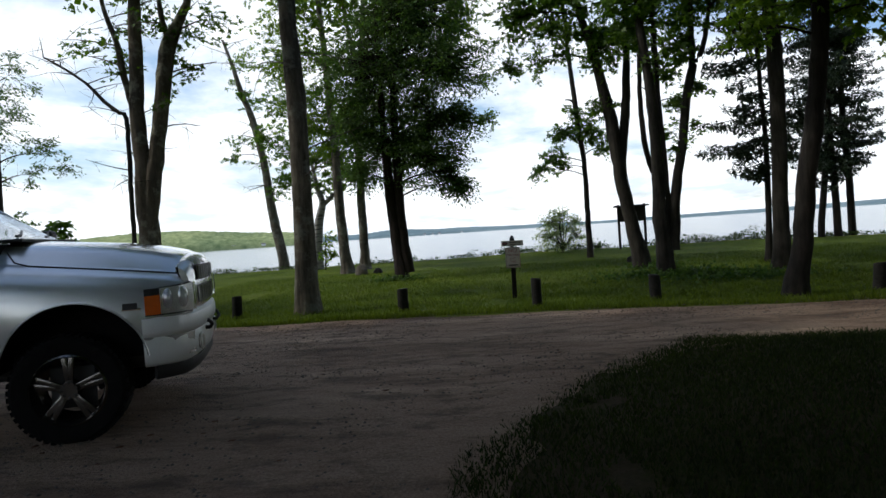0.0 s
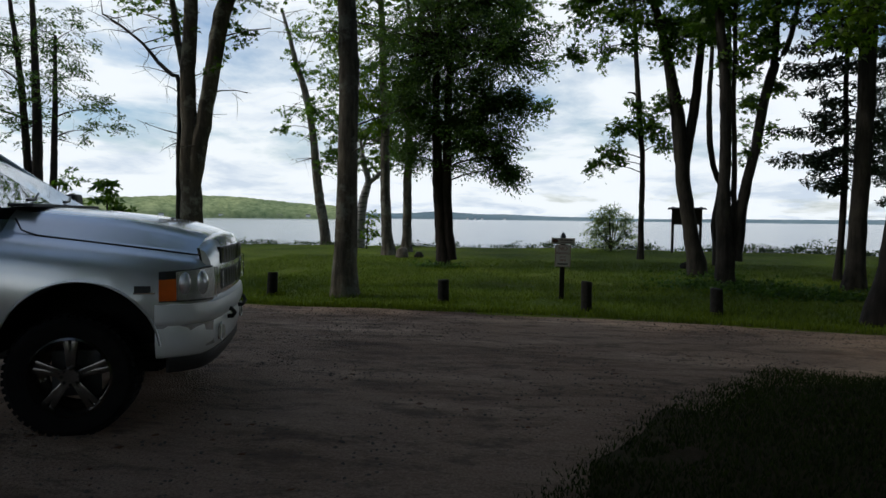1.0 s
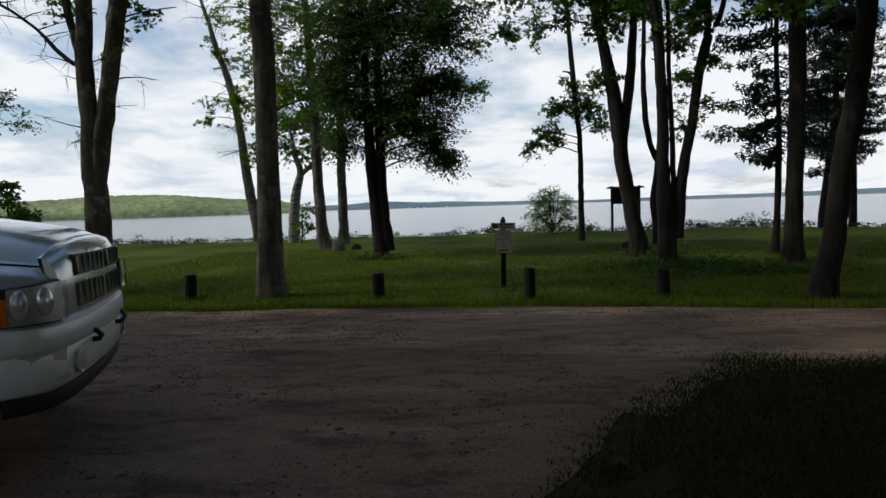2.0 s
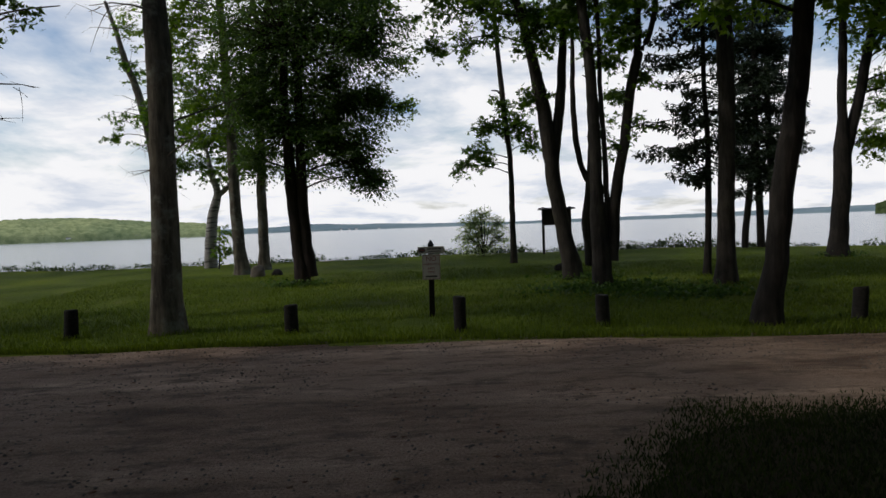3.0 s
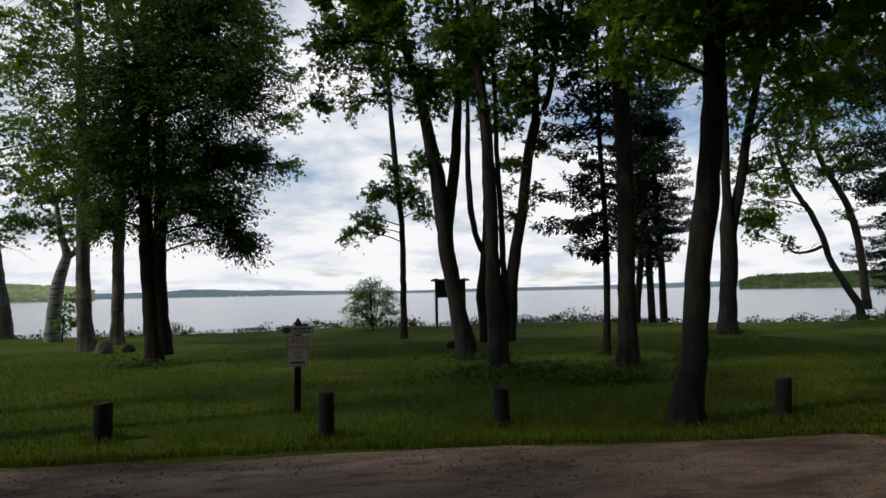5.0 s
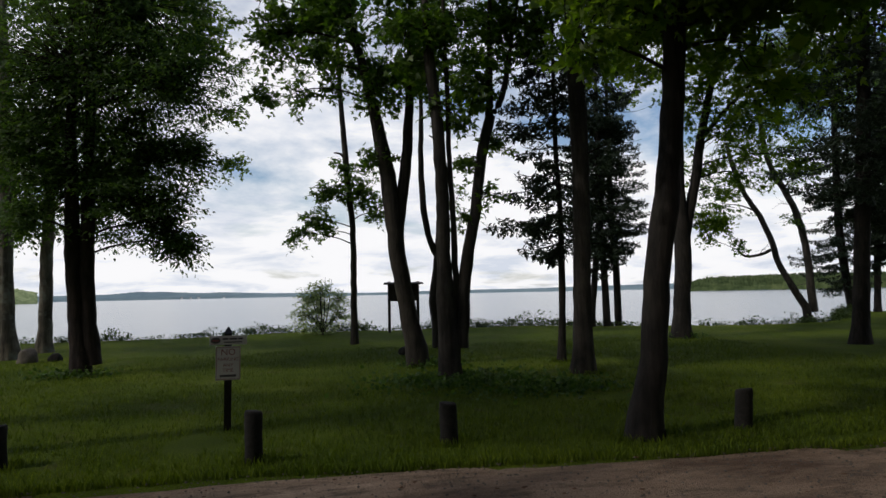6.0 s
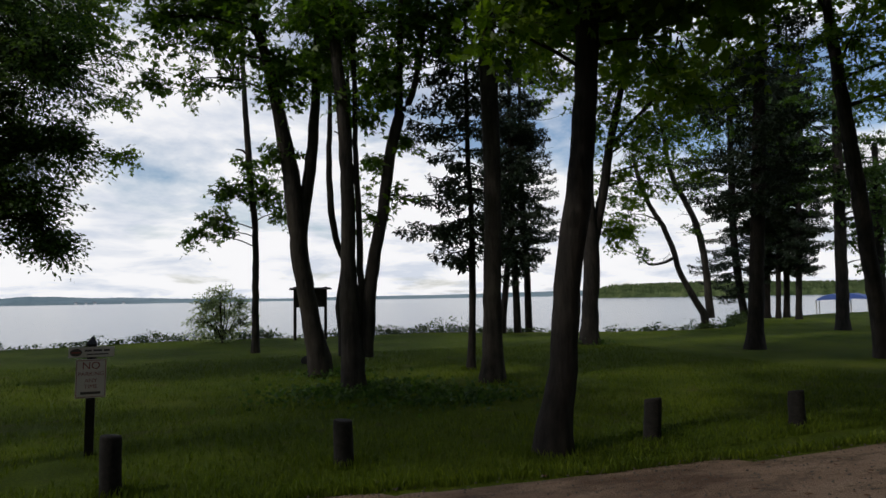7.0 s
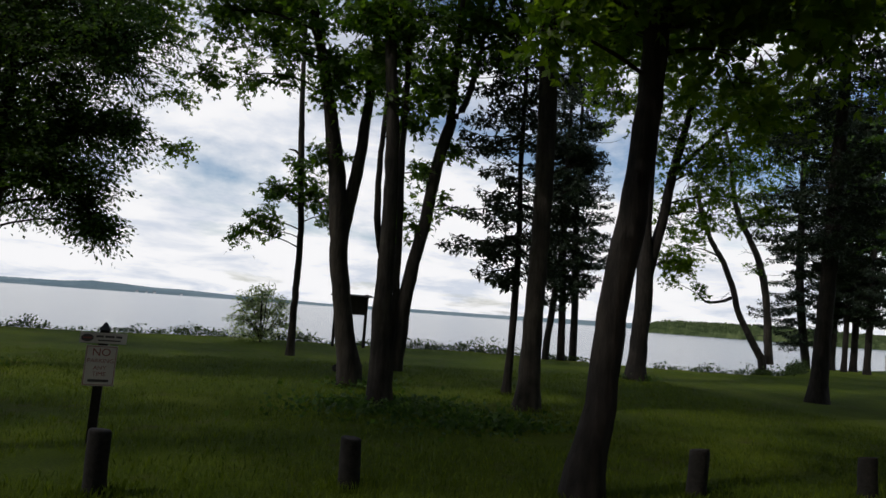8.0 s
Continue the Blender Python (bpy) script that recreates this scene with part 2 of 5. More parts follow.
# distance haze is painted into this pale blue-green
HILL_FAR = hill_material("far_shore_haze_tint", (0.19, 0.26, 0.29), (0.27, 0.34, 0.36), scale=0.01)
ISLE_GREEN = hill_material("near_wooded_point", (0.035, 0.055, 0.022), (0.115, 0.145, 0.06), scale=0.11)


def glass_material(name, tint=(0.9, 0.95, 0.95), rough=0.02):
    m, n, l, b = material(name, rough, 0, tint)
    b.inputs["Transmission Weight"].default_value = 1.0
    b.inputs["IOR"].default_value = 1.45
    return m


GLASS = glass_material("window_glass", (0.13, 0.16, 0.16))
LENS = glass_material("clear_lens", (0.95, 0.95, 0.95), 0.03)


# ---- building helpers ----
def mesh_arrays(name, verts, faces):
    """A mesh from a vertex array and an array of faces with equal corner counts."""
    me = bpy.data.meshes.new(name)
    verts = np.asarray(verts, np.float32)
    faces = np.asarray(faces, np.int32)
    k = faces.shape[1]
    me.vertices.add(len(verts))
    me.vertices.foreach_set("co", verts.ravel())
    me.loops.add(faces.size)
    me.loops.foreach_set("vertex_index", faces.ravel())
    me.polygons.add(len(faces))
    me.polygons.foreach_set("loop_start", np.arange(0, faces.size, k, dtype=np.int32))
    me.update(calc_edges=True)
    me.validate()
    return me


def thing(name, place=(0, 0, 0), label="", category="", group="", kind=""):
    ob = new(name)
    ob.location = place
    return tagged(ob, label, category, group, kind)


def part(name, geo, mat, parent=None, label="", smooth=False):
    """Links a bmesh or mesh, given in the parent's space, as one mesh object under the parent."""
    if isinstance(geo, bmesh.types.BMesh):
        me = bpy.data.meshes.new(name)
        geo.to_mesh(me)
        geo.free()
    else:
        me = geo
    for m in (mat if isinstance(mat, (list, tuple)) else [mat]):
        me.materials.append(m)
    if smooth:
        me.polygons.foreach_set("use_smooth", np.ones(len(me.polygons), bool))
    ob = new(name, me)
    if parent is not None:
        ob.parent = parent
    if label:
        ob["label"] = label
    return ob


def box(bm, size, at, bevel=0.0, rot=None):
    r = bmesh.ops.create_cube(bm, size=1.0)
    m = Matrix.Translation(at) @ (rot or Matrix()) @ Matrix.Diagonal((*size, 1))
    bmesh.ops.transform(bm, matrix=m, verts=r["verts"])
    if bevel:
        es = list({e for v in r["verts"] for e in v.link_edges})
        bmesh.ops.bevel(bm, geom=es, offset=bevel, segments=2, affect="EDGES", profile=0.6)
    return bm


def cylinder(bm, r1, r2, depth, m, seg=20):
    return bmesh.ops.create_cone(bm, cap_ends=True, segments=seg, radius1=r1, radius2=r2, depth=depth, matrix=m)["verts"]


def smooth_path(pts, step=0.25):
    """Catmull-Rom through (x, y, z, r) points, sampled about every step metres."""
    p = np.array(pts, float)
    p = np.vstack([2 * p[0] - p[1], p, 2 * p[-1] - p[-2]])
    out = []
    for i in range(1, len(p) - 2):
        a, b, c, d = p[i - 1:i + 3]
        k = max(2, int(np.linalg.norm(c[:3] - b[:3]) / step))
        for t in np.arange(k) / k:
            out.append(0.5 * (2 * b + (c - a) * t + (2 * a - 5 * b + 4 * c - d) * t * t + (3 * b - a - 3 * c + d) * t ** 3))
    out.append(p[-2])
    return np.array(out)


def tube(path, sides=10, rough=0.0, rng=None, close=True):
    """Vertices and quads of a tube along rows of (x, y, z, r)."""
    c, r = path[:, :3], path[:, 3]
    tan = np.gradient(c, axis=0)
    tan /= np.linalg.norm(tan, axis=1)[:, None] + 1e-9
    ref = np.where(np.abs(tan[:, 2:3]) > 0.8, np.array([[1.0, 0, 0]]), np.array([[0, 0, 1.0]]))
    u = np.cross(tan, ref)
    u /= np.linalg.norm(u, axis=1)[:, None] + 1e-9
    w = np.cross(tan, u)
    a = np.linspace(0, 2 * np.pi, sides, endpoint=False)
    rr = np.repeat(r[:, None], sides, 1)
    if rough and rng is not None:
        lobes = 1 + rough * (0.6 * np.sin(3 * a + rng.uniform(0, 6)) + 0.5 * np.sin(5 * a + rng.uniform(0, 6)))
        rr = rr * lobes[None, :] * (1 + rough * 0.8 * rng.standard_normal(rr.shape))
    v = c[:, None, :] + rr[..., None] * (np.cos(a)[None, :, None] * u[:, None, :] + np.sin(a)[None, :, None] * w[:, None, :])
    n = len(c)
    i = np.arange(n - 1)[:, None] * sides
    j = np.arange(sides)[None, :]
    k = (j + 1) % sides
    f = np.stack([i + j, i + k, i + sides + k, i + sides + j], -1).reshape(-1, 4)
    return v.reshape(-1, 3), f


def join(parts):
    vs, fs, off = [], [], 0
    for v, f in parts:
        vs.append(v)
        fs.append(f + off)
        off += len(v)
    return np.vstack(vs), np.vstack(fs)


def leaves(centres, normals_up, size, rng, width=0.42, droop=0.3):
    """Kite-shaped leaves, slightly folded, one at each centre."""
    n = len(centres)
    nrm = rng.standard_normal((n, 3)) + np.array([0, 0, normals_up])
    nrm /= np.linalg.norm(nrm, axis=1)[:, None]
    d = rng.standard_normal((n, 3)) + np.array([0, 0, -droop])
    d -= (d * nrm).sum(1)[:, None] * nrm
    d /= np.linalg.norm(d, axis=1)[:, None] + 1e-9
    s = np.cross(nrm, d)
    L = (size * rng.uniform(0.65, 1.3, n))[:, None]
    w = L * width
    fold = nrm * L * 0.12
    v = np.stack([centres, centres + d * L * 0.5 - s * w + fold, centres + d * L, centres + d * L * 0.5 + s * w + fold], 1).reshape(-1, 3)
    return v, np.arange(4 * n).reshape(n, 4)


def leaf_sprays(tips, hub, size, per, rng, lobed=True, width=0.42, reach=0.62):
    """Sprays of leaves, one at each tip, each growing outwards from the hub: leaves in pairs along a drooping twig."""
    n = len(tips)
    axis = tips - hub
    axis /= np.linalg.norm(axis, axis=1)[:, None] + 1e-6
    axis = axis * np.array([1, 1, 0.45]) + rng.standard_normal((n, 3)) * np.array([0.45, 0.45, 0.22]) + np.array([0, 0, -0.12])
    axis /= np.linalg.norm(axis, axis=1)[:, None] + 1e-6
    side = np.cross(axis, np.array([0, 0, 1.0]))
    side /= np.linalg.norm(side, axis=1)[:, None] + 1e-6
    long = reach * rng.uniform(0.6, 1.25, n)
    t = np.tile((np.arange(per) + 0.5) / per, n) + rng.uniform(-0.05, 0.05, n * per)
    sign = np.tile(np.where(np.arange(per) % 2, 1.0, -1.0), n)
    A, S, L0 = np.repeat(axis, per, 0), np.repeat(side, per, 0), np.repeat(long, per)
    c = np.repeat(tips, per, 0) + A * (L0 * (t - 0.55))[:, None] + S * (sign * L0 * 0.16 * rng.uniform(0.1, 1.3, n * per))[:, None]
    c[:, 2] += -0.22 * L0 * t ** 2 + rng.normal(0, 0.035, n * per)
    d = A * 0.6 + S * sign[:, None] * 0.75 + rng.standard_normal((n * per, 3)) * 0.38 + np.array([0, 0, -0.42])
    d /= np.linalg.norm(d, axis=1)[:, None]
    nrm = rng.standard_normal((n * per, 3)) * 0.62 + np.array([0, -0.25, 0.8])
    nrm -= (nrm * d).sum(1)[:, None] * d
    nrm /= np.linalg.norm(nrm, axis=1)[:, None] + 1e-6
    w = np.cross(nrm, d)
    L = (size * rng.uniform(0.6, 1.25, n * per))[:, None]
    if not lobed:
        fold = nrm * L * 0.1
        v = np.stack([c, c + d * L * 0.5 - w * L * width + fold, c + d * L, c + d * L * 0.5 + w * L * width + fold], 1).reshape(-1, 3)
        return v, np.arange(4 * n * per).reshape(-1, 4)
    pts = [c]
    for ang, k, hw in ((0.0, 1.0, 0.25), (0.95, 0.78, 0.22), (-0.95, 0.78, 0.22)):
        dd, ww = d * math.cos(ang) + w * math.sin(ang), w * math.cos(ang) - d * math.sin(ang)
        curl = nrm * L * (0.06 if ang == 0 else -0.08)
        pts += [c + (dd * 0.5 - ww * hw) * L * k, c + dd * L * k - curl, c + (dd * 0.5 + ww * hw) * L * k]
    v = np.stack(pts, 1).reshape(-1, 3)
    b = np.arange(n * per)[:, None] * 10
    f = np.concatenate([b + np.array([[0, 1, 2, 3]]), b + np.array([[0, 4, 5, 6]]), b + np.array([[0, 7, 8, 9]])], 0)
    return v, f


def in_ball(n, rng, shell=0.5):
    d = rng.standard_normal((n, 3))
    d /= np.linalg.norm(d, axis=1)[:, None]
    return d * (rng.uniform(0, 1, n) ** shell)[:, None]


# ---- the large structure: ground, road, lake, far shores ----
LAKE = -1.2


def shore_y(x):
    """The edge of the lawn above the lake."""
    y = 30.4 + 0.5 * math.sin(x * 0.21 + 1.0) + 0.25 * math.sin(x * 0.67)
    y -= 3.6 * math.exp(-((x - 22.0) / 5.5) ** 2)
    if x > 27:
        y += (x - 27) * 0.28
    if x < -14:
        y += (-14 - x) * 0.18
    return y


def ground_z(x, y):
    lift = float(np.interp(y, [2, 5, 9, 13, 17, 21, 26, 30], [0.03, 0.02, -0.08, -0.10, -0.09, -0.03, 0.08, 0.17]))
    z = lift + 0.03 * noise.noise((x * 0.16, y * 0.16, 0.3)) + 0.015 * noise.noise((x * 0.9, y * 0.9, 1.7))
    d = y - shore_y(x)
    if d > -0.8:
        z -= 2.6 * min(1.0, max(0.0, (d + 0.8) / 4.0)) ** 1.4
    return z


def graded(lo, hi, step, far, growth=1.35):
    vals = list(np.arange(lo, hi + 1e-6, step))
    s, v = step, hi
    while v < far:
        s *= growth
        v += s
        vals.append(v)
    s, v = step, lo
    while v > -far:
        s *= growth
        v -= s
        vals.insert(0, v)
    return vals


def sheet(name, xs, ys, height, mat):
    verts, faces = [], []
    for y in ys:
        for x in xs:
            verts.append((x, y, height(x, y)))
    w = len(xs)
    for j in range(len(ys) - 1):
        for i in range(w - 1):
            faces.append((j * w + i, j * w + i + 1, (j + 1) * w + i + 1, (j + 1) * w + i))
    ob = part(name, mesh_arrays(name, verts, faces), mat, None, "", True)
    return ob


def road_far(x):
    return float(np.interp(x, [-5, 1.5, 6, 9, 30], [10.86, 10.55, 9.88, 9.58, 8.2])) + 0.10 * noise.noise((x * 0.7, 3.1, 0)) + 0.05 * noise.noise((x * 2.7, 1.1, 0))


ground = sheet("ground", graded(-30, 40, 0.4, 3800), graded(-12, 36, 0.4, 3800), lambda x, y: ground_z(x, y) - (0.06 if -15 < y < road_far(x) - 0.25 and -41 < x < 61 else 0.0), LAWN)
tagged(ground, "mown green lawn sloping gently to the lake", "lawn", kind="structure")


def verge(x):
    """Where the rough grass of the near side begins."""
    if x < 0.4:
        return -12.0
    if x < 2.8:
        return 2.6 + 4.15 * ((x - 0.4) / 2.4) ** 0.75
    return 6.76 - 0.05 * (x - 2.8)


def build_road():
    xs = list(np.arange(-40, 60.1, 0.12))
    verts, faces, rows = [], [], 26
    for x in xs:
        a, b = -14.0, road_far(x)
        for k in range(rows):
            s = k / (rows - 1)
            y = b + (a - b) * s ** 1.6
            crown = 0.035 * min(1, 6 * s)
            rut = 0.02 * noise.noise((x * 0.35, y * 1.3, 4)) + 0.012 * noise.noise((x * 1.7, y * 2.5, 9))
            verts.append((x, y, ground_z(x, y) - 0.012 + crown + rut * min(1, 8 * min(s, 1 - s + 0.1))))
    for i in range(len(xs) - 1):
        for k in range(rows - 1):
            p = i * rows + k
            faces.append((p, p + 1, p + rows + 1, p + rows))
    me = mesh_arrays("road", verts, faces)
    me.flip_normals()
    ob = part("road", me, GRAVEL, None, "", True)
    return tagged(ob, "rutted brown gravel and dirt lane with patchy edges", "road", kind="structure")


road = build_road()


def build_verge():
    """Rough grassy ground on the near side of the lane, coloured dark for its shade, its edge uneven and let into the
    dirt.
    """
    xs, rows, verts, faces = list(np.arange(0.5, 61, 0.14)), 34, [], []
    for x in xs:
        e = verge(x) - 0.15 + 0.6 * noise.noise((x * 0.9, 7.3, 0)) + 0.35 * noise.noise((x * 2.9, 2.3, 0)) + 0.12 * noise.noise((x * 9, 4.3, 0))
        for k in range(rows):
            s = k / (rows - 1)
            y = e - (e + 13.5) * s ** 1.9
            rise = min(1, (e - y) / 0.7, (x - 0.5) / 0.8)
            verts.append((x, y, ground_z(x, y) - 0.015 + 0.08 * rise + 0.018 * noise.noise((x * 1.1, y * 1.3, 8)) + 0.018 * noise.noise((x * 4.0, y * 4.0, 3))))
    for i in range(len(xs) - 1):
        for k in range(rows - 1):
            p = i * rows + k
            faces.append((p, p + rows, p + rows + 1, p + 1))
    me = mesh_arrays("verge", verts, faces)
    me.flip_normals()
    return tagged(part("verge", me, VERGE, None, "", True), "rough grass verge beside the lane, deep shade put into its colour", "verge", kind="structure")


build_verge()

water = sheet("water", graded(-60, 60, 4, 3900, 1.5), [27, 30, 34, 38, 44, 52, 62, 80, 110, 160, 240, 400, 700, 1200, 2000, 3000, 3900], lambda x, y: LAKE, WATER)
tagged(water, "wide calm pale grey lake reflecting the clouds", "lake", kind="structure")


def ridge(name, az0, az1, dist, heights, mat, seed, label, canopy=3.0, step=0.1, deep=0.12):
    """A wooded shore: rows of treetops rising from the waterline to the ridge, seen from the lawn."""
    rng = np.random.default_rng(seed)
    azs = np.arange(az0, az1, step)
    hz = np.interp(azs, [h[0] for h in heights], [h[1] for h in heights])
    rows = 14
    verts, faces = [], []
    for i, az in enumerate(azs):
        for k in range(rows):
            s = k / (rows - 1)
            d = dist * (1 + deep * s)
            a = radians(az + step * rng.uniform(-0.4, 0.4))
            z = LAKE - 0.4 if k == 0 else LAKE + hz[i] * (0.28 + 0.72 * math.sin(s * math.pi / 2)) + canopy * rng.uniform(-0.5, 0.6)
            if k == 1:
                z, d = LAKE + hz[i] * 0.22 + canopy * rng.uniform(-0.3, 0.6), dist * 1.002
            verts.append((1.0 + d * math.sin(a), 3.0 + d * math.cos(a), z))
    for i in range(len(azs) - 1):
        for k in range(rows - 1):
            p = i * rows + k
            faces.append((p, p + rows, p + rows + 1, p + 1))
    ob = part(name, mesh_arrays(name, verts, faces), mat, None, "", True)
    return tagged(ob, label, "shore", kind="structure")


ridge("backdrop_hill", -75, -17.2, 1000, [(-75, 30), (-55, 32), (-38, 27), (-31, 35), (-27, 34), (-22, 25), (-18.5, 21), (-17.2, 14)], HILL_GREEN, 1, "green wooded hill across the lake, sunlight and haze in its colour", 2.6, 0.16)
ridge("backdrop_far_shore", -24, 60, 2600, [(-24, 20), (-17, 22), (-12.5, 24), (-10.5, 33), (-8.5, 31), (-6, 24), (-4, 25), (0, 17), (4, 15), (8, 10), (14, 14), (22, 15), (29, 20), (36, 24), (60, 24)], HILL_FAR, 2, "low wooded far shore, haze painted as pale blue-green", 2.2, 0.06)
ridge("backdrop_point", 35.6, 75, 600, [(35.6, 8), (37, 12), (44, 13.5), (53, 11), (75, 14)], ISLE_GREEN, 3, "low green wooded point on the right of the bay", 2.6, 0.06)
# unseen wood edge added; its heights set the sky light from behind
ridge("backdrop_behind", 80, 282, 30, [(80, 12), (110, 17), (160, 14), (175, 4), (210, 3), (225, 8), (250, 14), (282, 12)], ISLE_GREEN, 4, "unseen dark wood edge added behind the lane to block sky", 2.5, 0.8, 0.4)


def far_house(az, dist, z, w, h):
    a = radians(az)
    ob = thing("house", (1 + dist * math.sin(a), 3 + dist * math.cos(a), z), "small white lakeside house among distant trees", "house", "houses on the far shore")
    ob.rotation_euler = (0, 0, -a)
    part("wall", box(bmesh.new(), (w, w * 0.7, h + 6), (0, 0, h / 2 - 3)), HOUSE_WHITE, ob)
    bm = bmesh.new()
    vs = [bm.verts.new(p) for p in ((-w * .55, -w * .4, h), (w * .55, -w * .4, h), (w * .55, w * .4, h), (-w * .55, w * .4, h), (-w * .55, 0, h * 1.5), (w * .55, 0, h * 1.5))]
    for f in ((0, 1, 5, 4), (2, 3, 4, 5), (0, 4, 3), (1, 2, 5), (3, 2, 1, 0)):
        bm.faces.new([vs[i] for i in f])
    part("roof", bm, HOUSE_ROOF, ob)


for az, dist, z, w, h in ((-21.2, 1003, LAKE + 1, 6, 4), (-23.6, 1004, LAKE + 1.5, 7, 4), (-28.4, 1003, LAKE + 1, 6, 4), (-33.0, 1003, LAKE + 1, 7, 4), (-36.5, 1003, LAKE + 2, 8, 5),
                          (-7.2, 2595, LAKE + 1, 9, 5), (-6.5, 2595, LAKE + 1, 8, 4), (-5.9, 2595, LAKE + 1, 10, 5), (-3.9, 2595, LAKE + 1, 9, 4)):
    far_house(az, dist, z, w, h)


# ---- trees ----
def limb_path(p0, p1, r0, r1, rng, sag=0.12):
    p0, p1 = np.array(p0, float), np.array(p1, float)
    d = np.linalg.norm(p1 - p0)
    mid = (p0 + p1) / 2 + rng.standard_normal(3) * d * 0.06 + np.array([0, 0, d * sag])
    n = max(4, int(d / 0.3))
    t = np.linspace(0, 1, n)[:, None]
    c = (1 - t) ** 2 * p0 + 2 * t * (1 - t) * mid + t * t * p1
    return np.hstack([c, r0 + (r1 - r0) * t])


def tree(label, stems, blobs, bark, leaf, seed, size=0.12, cover=1.9, spread=1.0, category="tree", twig_dead=0, rs=1.0, shell=0.55, squash=0.85, upper=(), name="tree", up=0.7, width=0.42, clump=0.26, gap=0.05, lobed=True):
    """stems: lists of (x, y, z, r); blobs: leafy masses (x, y, z, r). The first stem's first point is the base."""
    rng = np.random.default_rng(seed)
    bx, by = stems[0][0][:2]
    bz = ground_z(bx, by)
    ob = thing(name, (bx, by, bz), label, category)
    base = np.array([bx, by, bz])
    wood, spine = [], []
    for i, st in enumerate(stems):
        st = list(st)
        path = smooth_path(st, 0.22)
        path[:, 3] *= rs
        if i == 0:
            h = path[:, 2] - bz
            path[:, 3] *= 1 + 0.32 * np.exp(-np.maximum(h, 0) / 0.2)
            path[0, 2] = min(path[0, 2], bz - 0.15)
        path[:, :2] += 0.007 * rng.standard_normal((len(path), 2))
        wood.append(tube(path, 14, 0.035, rng))
        spine.append(path)
    spine = np.vstack(spine)
    branch, centres, twigs = [], [], []
    for k, (x, y, z, r) in enumerate(list(blobs) + list(upper)):
        c = np.array([x, y, z])
        # blobs are given at the trunk's depth: shift them a little in depth for a round crown
        c[1] += rng.uniform(-0.55, 0.55) * r
        d = np.linalg.norm(spine[:, :3] - c, axis=1) + 2.0 * np.maximum(0, spine[:, 2] - (z - 0.25 * r))
        s = spine[np.argmin(d)]
        r0 = min(s[3] * 0.5, 0.015 + 0.024 * r)
        if r > 0.45 or np.linalg.norm(s[:3] - c) < 1.6:
            branch.append(tube(limb_path(s[:3], c, r0, 0.010, rng), 6))
        area = math.pi * r * r
        far = k >= len(blobs)
        sz = size * (1.7 if far else 1.12)
        n_leaf = 1.75 * cover * area / (sz * sz * (0.55 if lobed and not far else width))
        per = 11 if far else 12
        n_cl = max(10 if r > 0.28 else 4, int(n_leaf / per))
        cc = c + in_ball(n_cl, rng, shell) * (1.1 * r) * np.array([1, 1.05 * spread, squash]) + rng.standard_normal((n_cl, 3)) * 0.10 * r
        # open gaps between the leafy tiers, uneven outline
        keep = np.array([noise.noise(Vector((q[0] * 0.9, q[1] * 0.9, q[2] * 1.7))) + 0.5 * noise.noise(Vector((q[0] * 2.3, q[1] * 2.3, q[2] * 3.6))) for q in cc]) > (-0.09 if far else gap if r > 0.6 else -0.35)
        cc = cc[keep]
        if len(cc):
            for q in cc[::2]:
                st_p = c + (q - c) * rng.uniform(0.05, 0.35)
                twigs.append(np.hstack([np.vstack([st_p, (st_p + q) / 2 + rng.standard_normal(3) * 0.05, q]), [[0.011], [0.007], [0.003]]]))
            if far:
                p = np.repeat(cc, per, 0) + in_ball(len(cc) * per, rng, 0.45) * (1.55 * clump) * np.array([1, 1, 0.6])
                centres.append(leaves(p, up, sz, rng, width))
            else:
                centres.append(leaf_sprays(cc, c - np.array([0, 0, 0.2 * r]), sz, per, rng, lobed, width, 2.1 * clump))
    for _ in range(twig_dead):
        s = spine[rng.integers(len(spine) // 4, len(spine))]
        a = rng.uniform(0, 6.28)
        L = rng.uniform(0.5, 1.6)
        e = s[:3] + np.array([math.cos(a) * L, math.sin(a) * L, rng.uniform(-0.35, 0.5) * L])
        branch.append(tube(limb_path(s[:3], e, 0.02, 0.004, rng, 0.05), 4))
        for _ in range(3):
            q = s[:3] + (e - s[:3]) * rng.uniform(0.4, 0.95)
            branch.append(tube(limb_path(q, q + rng.standard_normal(3) * 0.3 + np.array([0, 0, -0.15]), 0.008, 0.003, rng, 0.0), 3))
    v, f = join(wood)
    part("trunk", mesh_arrays("trunk", v - base, f), bark, ob, "", True)
    if branch or twigs:
        v, f = join(branch + [tube(t, 3) for t in twigs])
        part("branchwork", mesh_arrays("branchwork", v - base, f), bark, ob, "", True)["kind"] = "stuff"
    if centres:
        v, f = join(centres)
        part("crown", mesh_arrays("crown", v - base, f), leaf, ob)["kind"] = "stuff"
    return ob


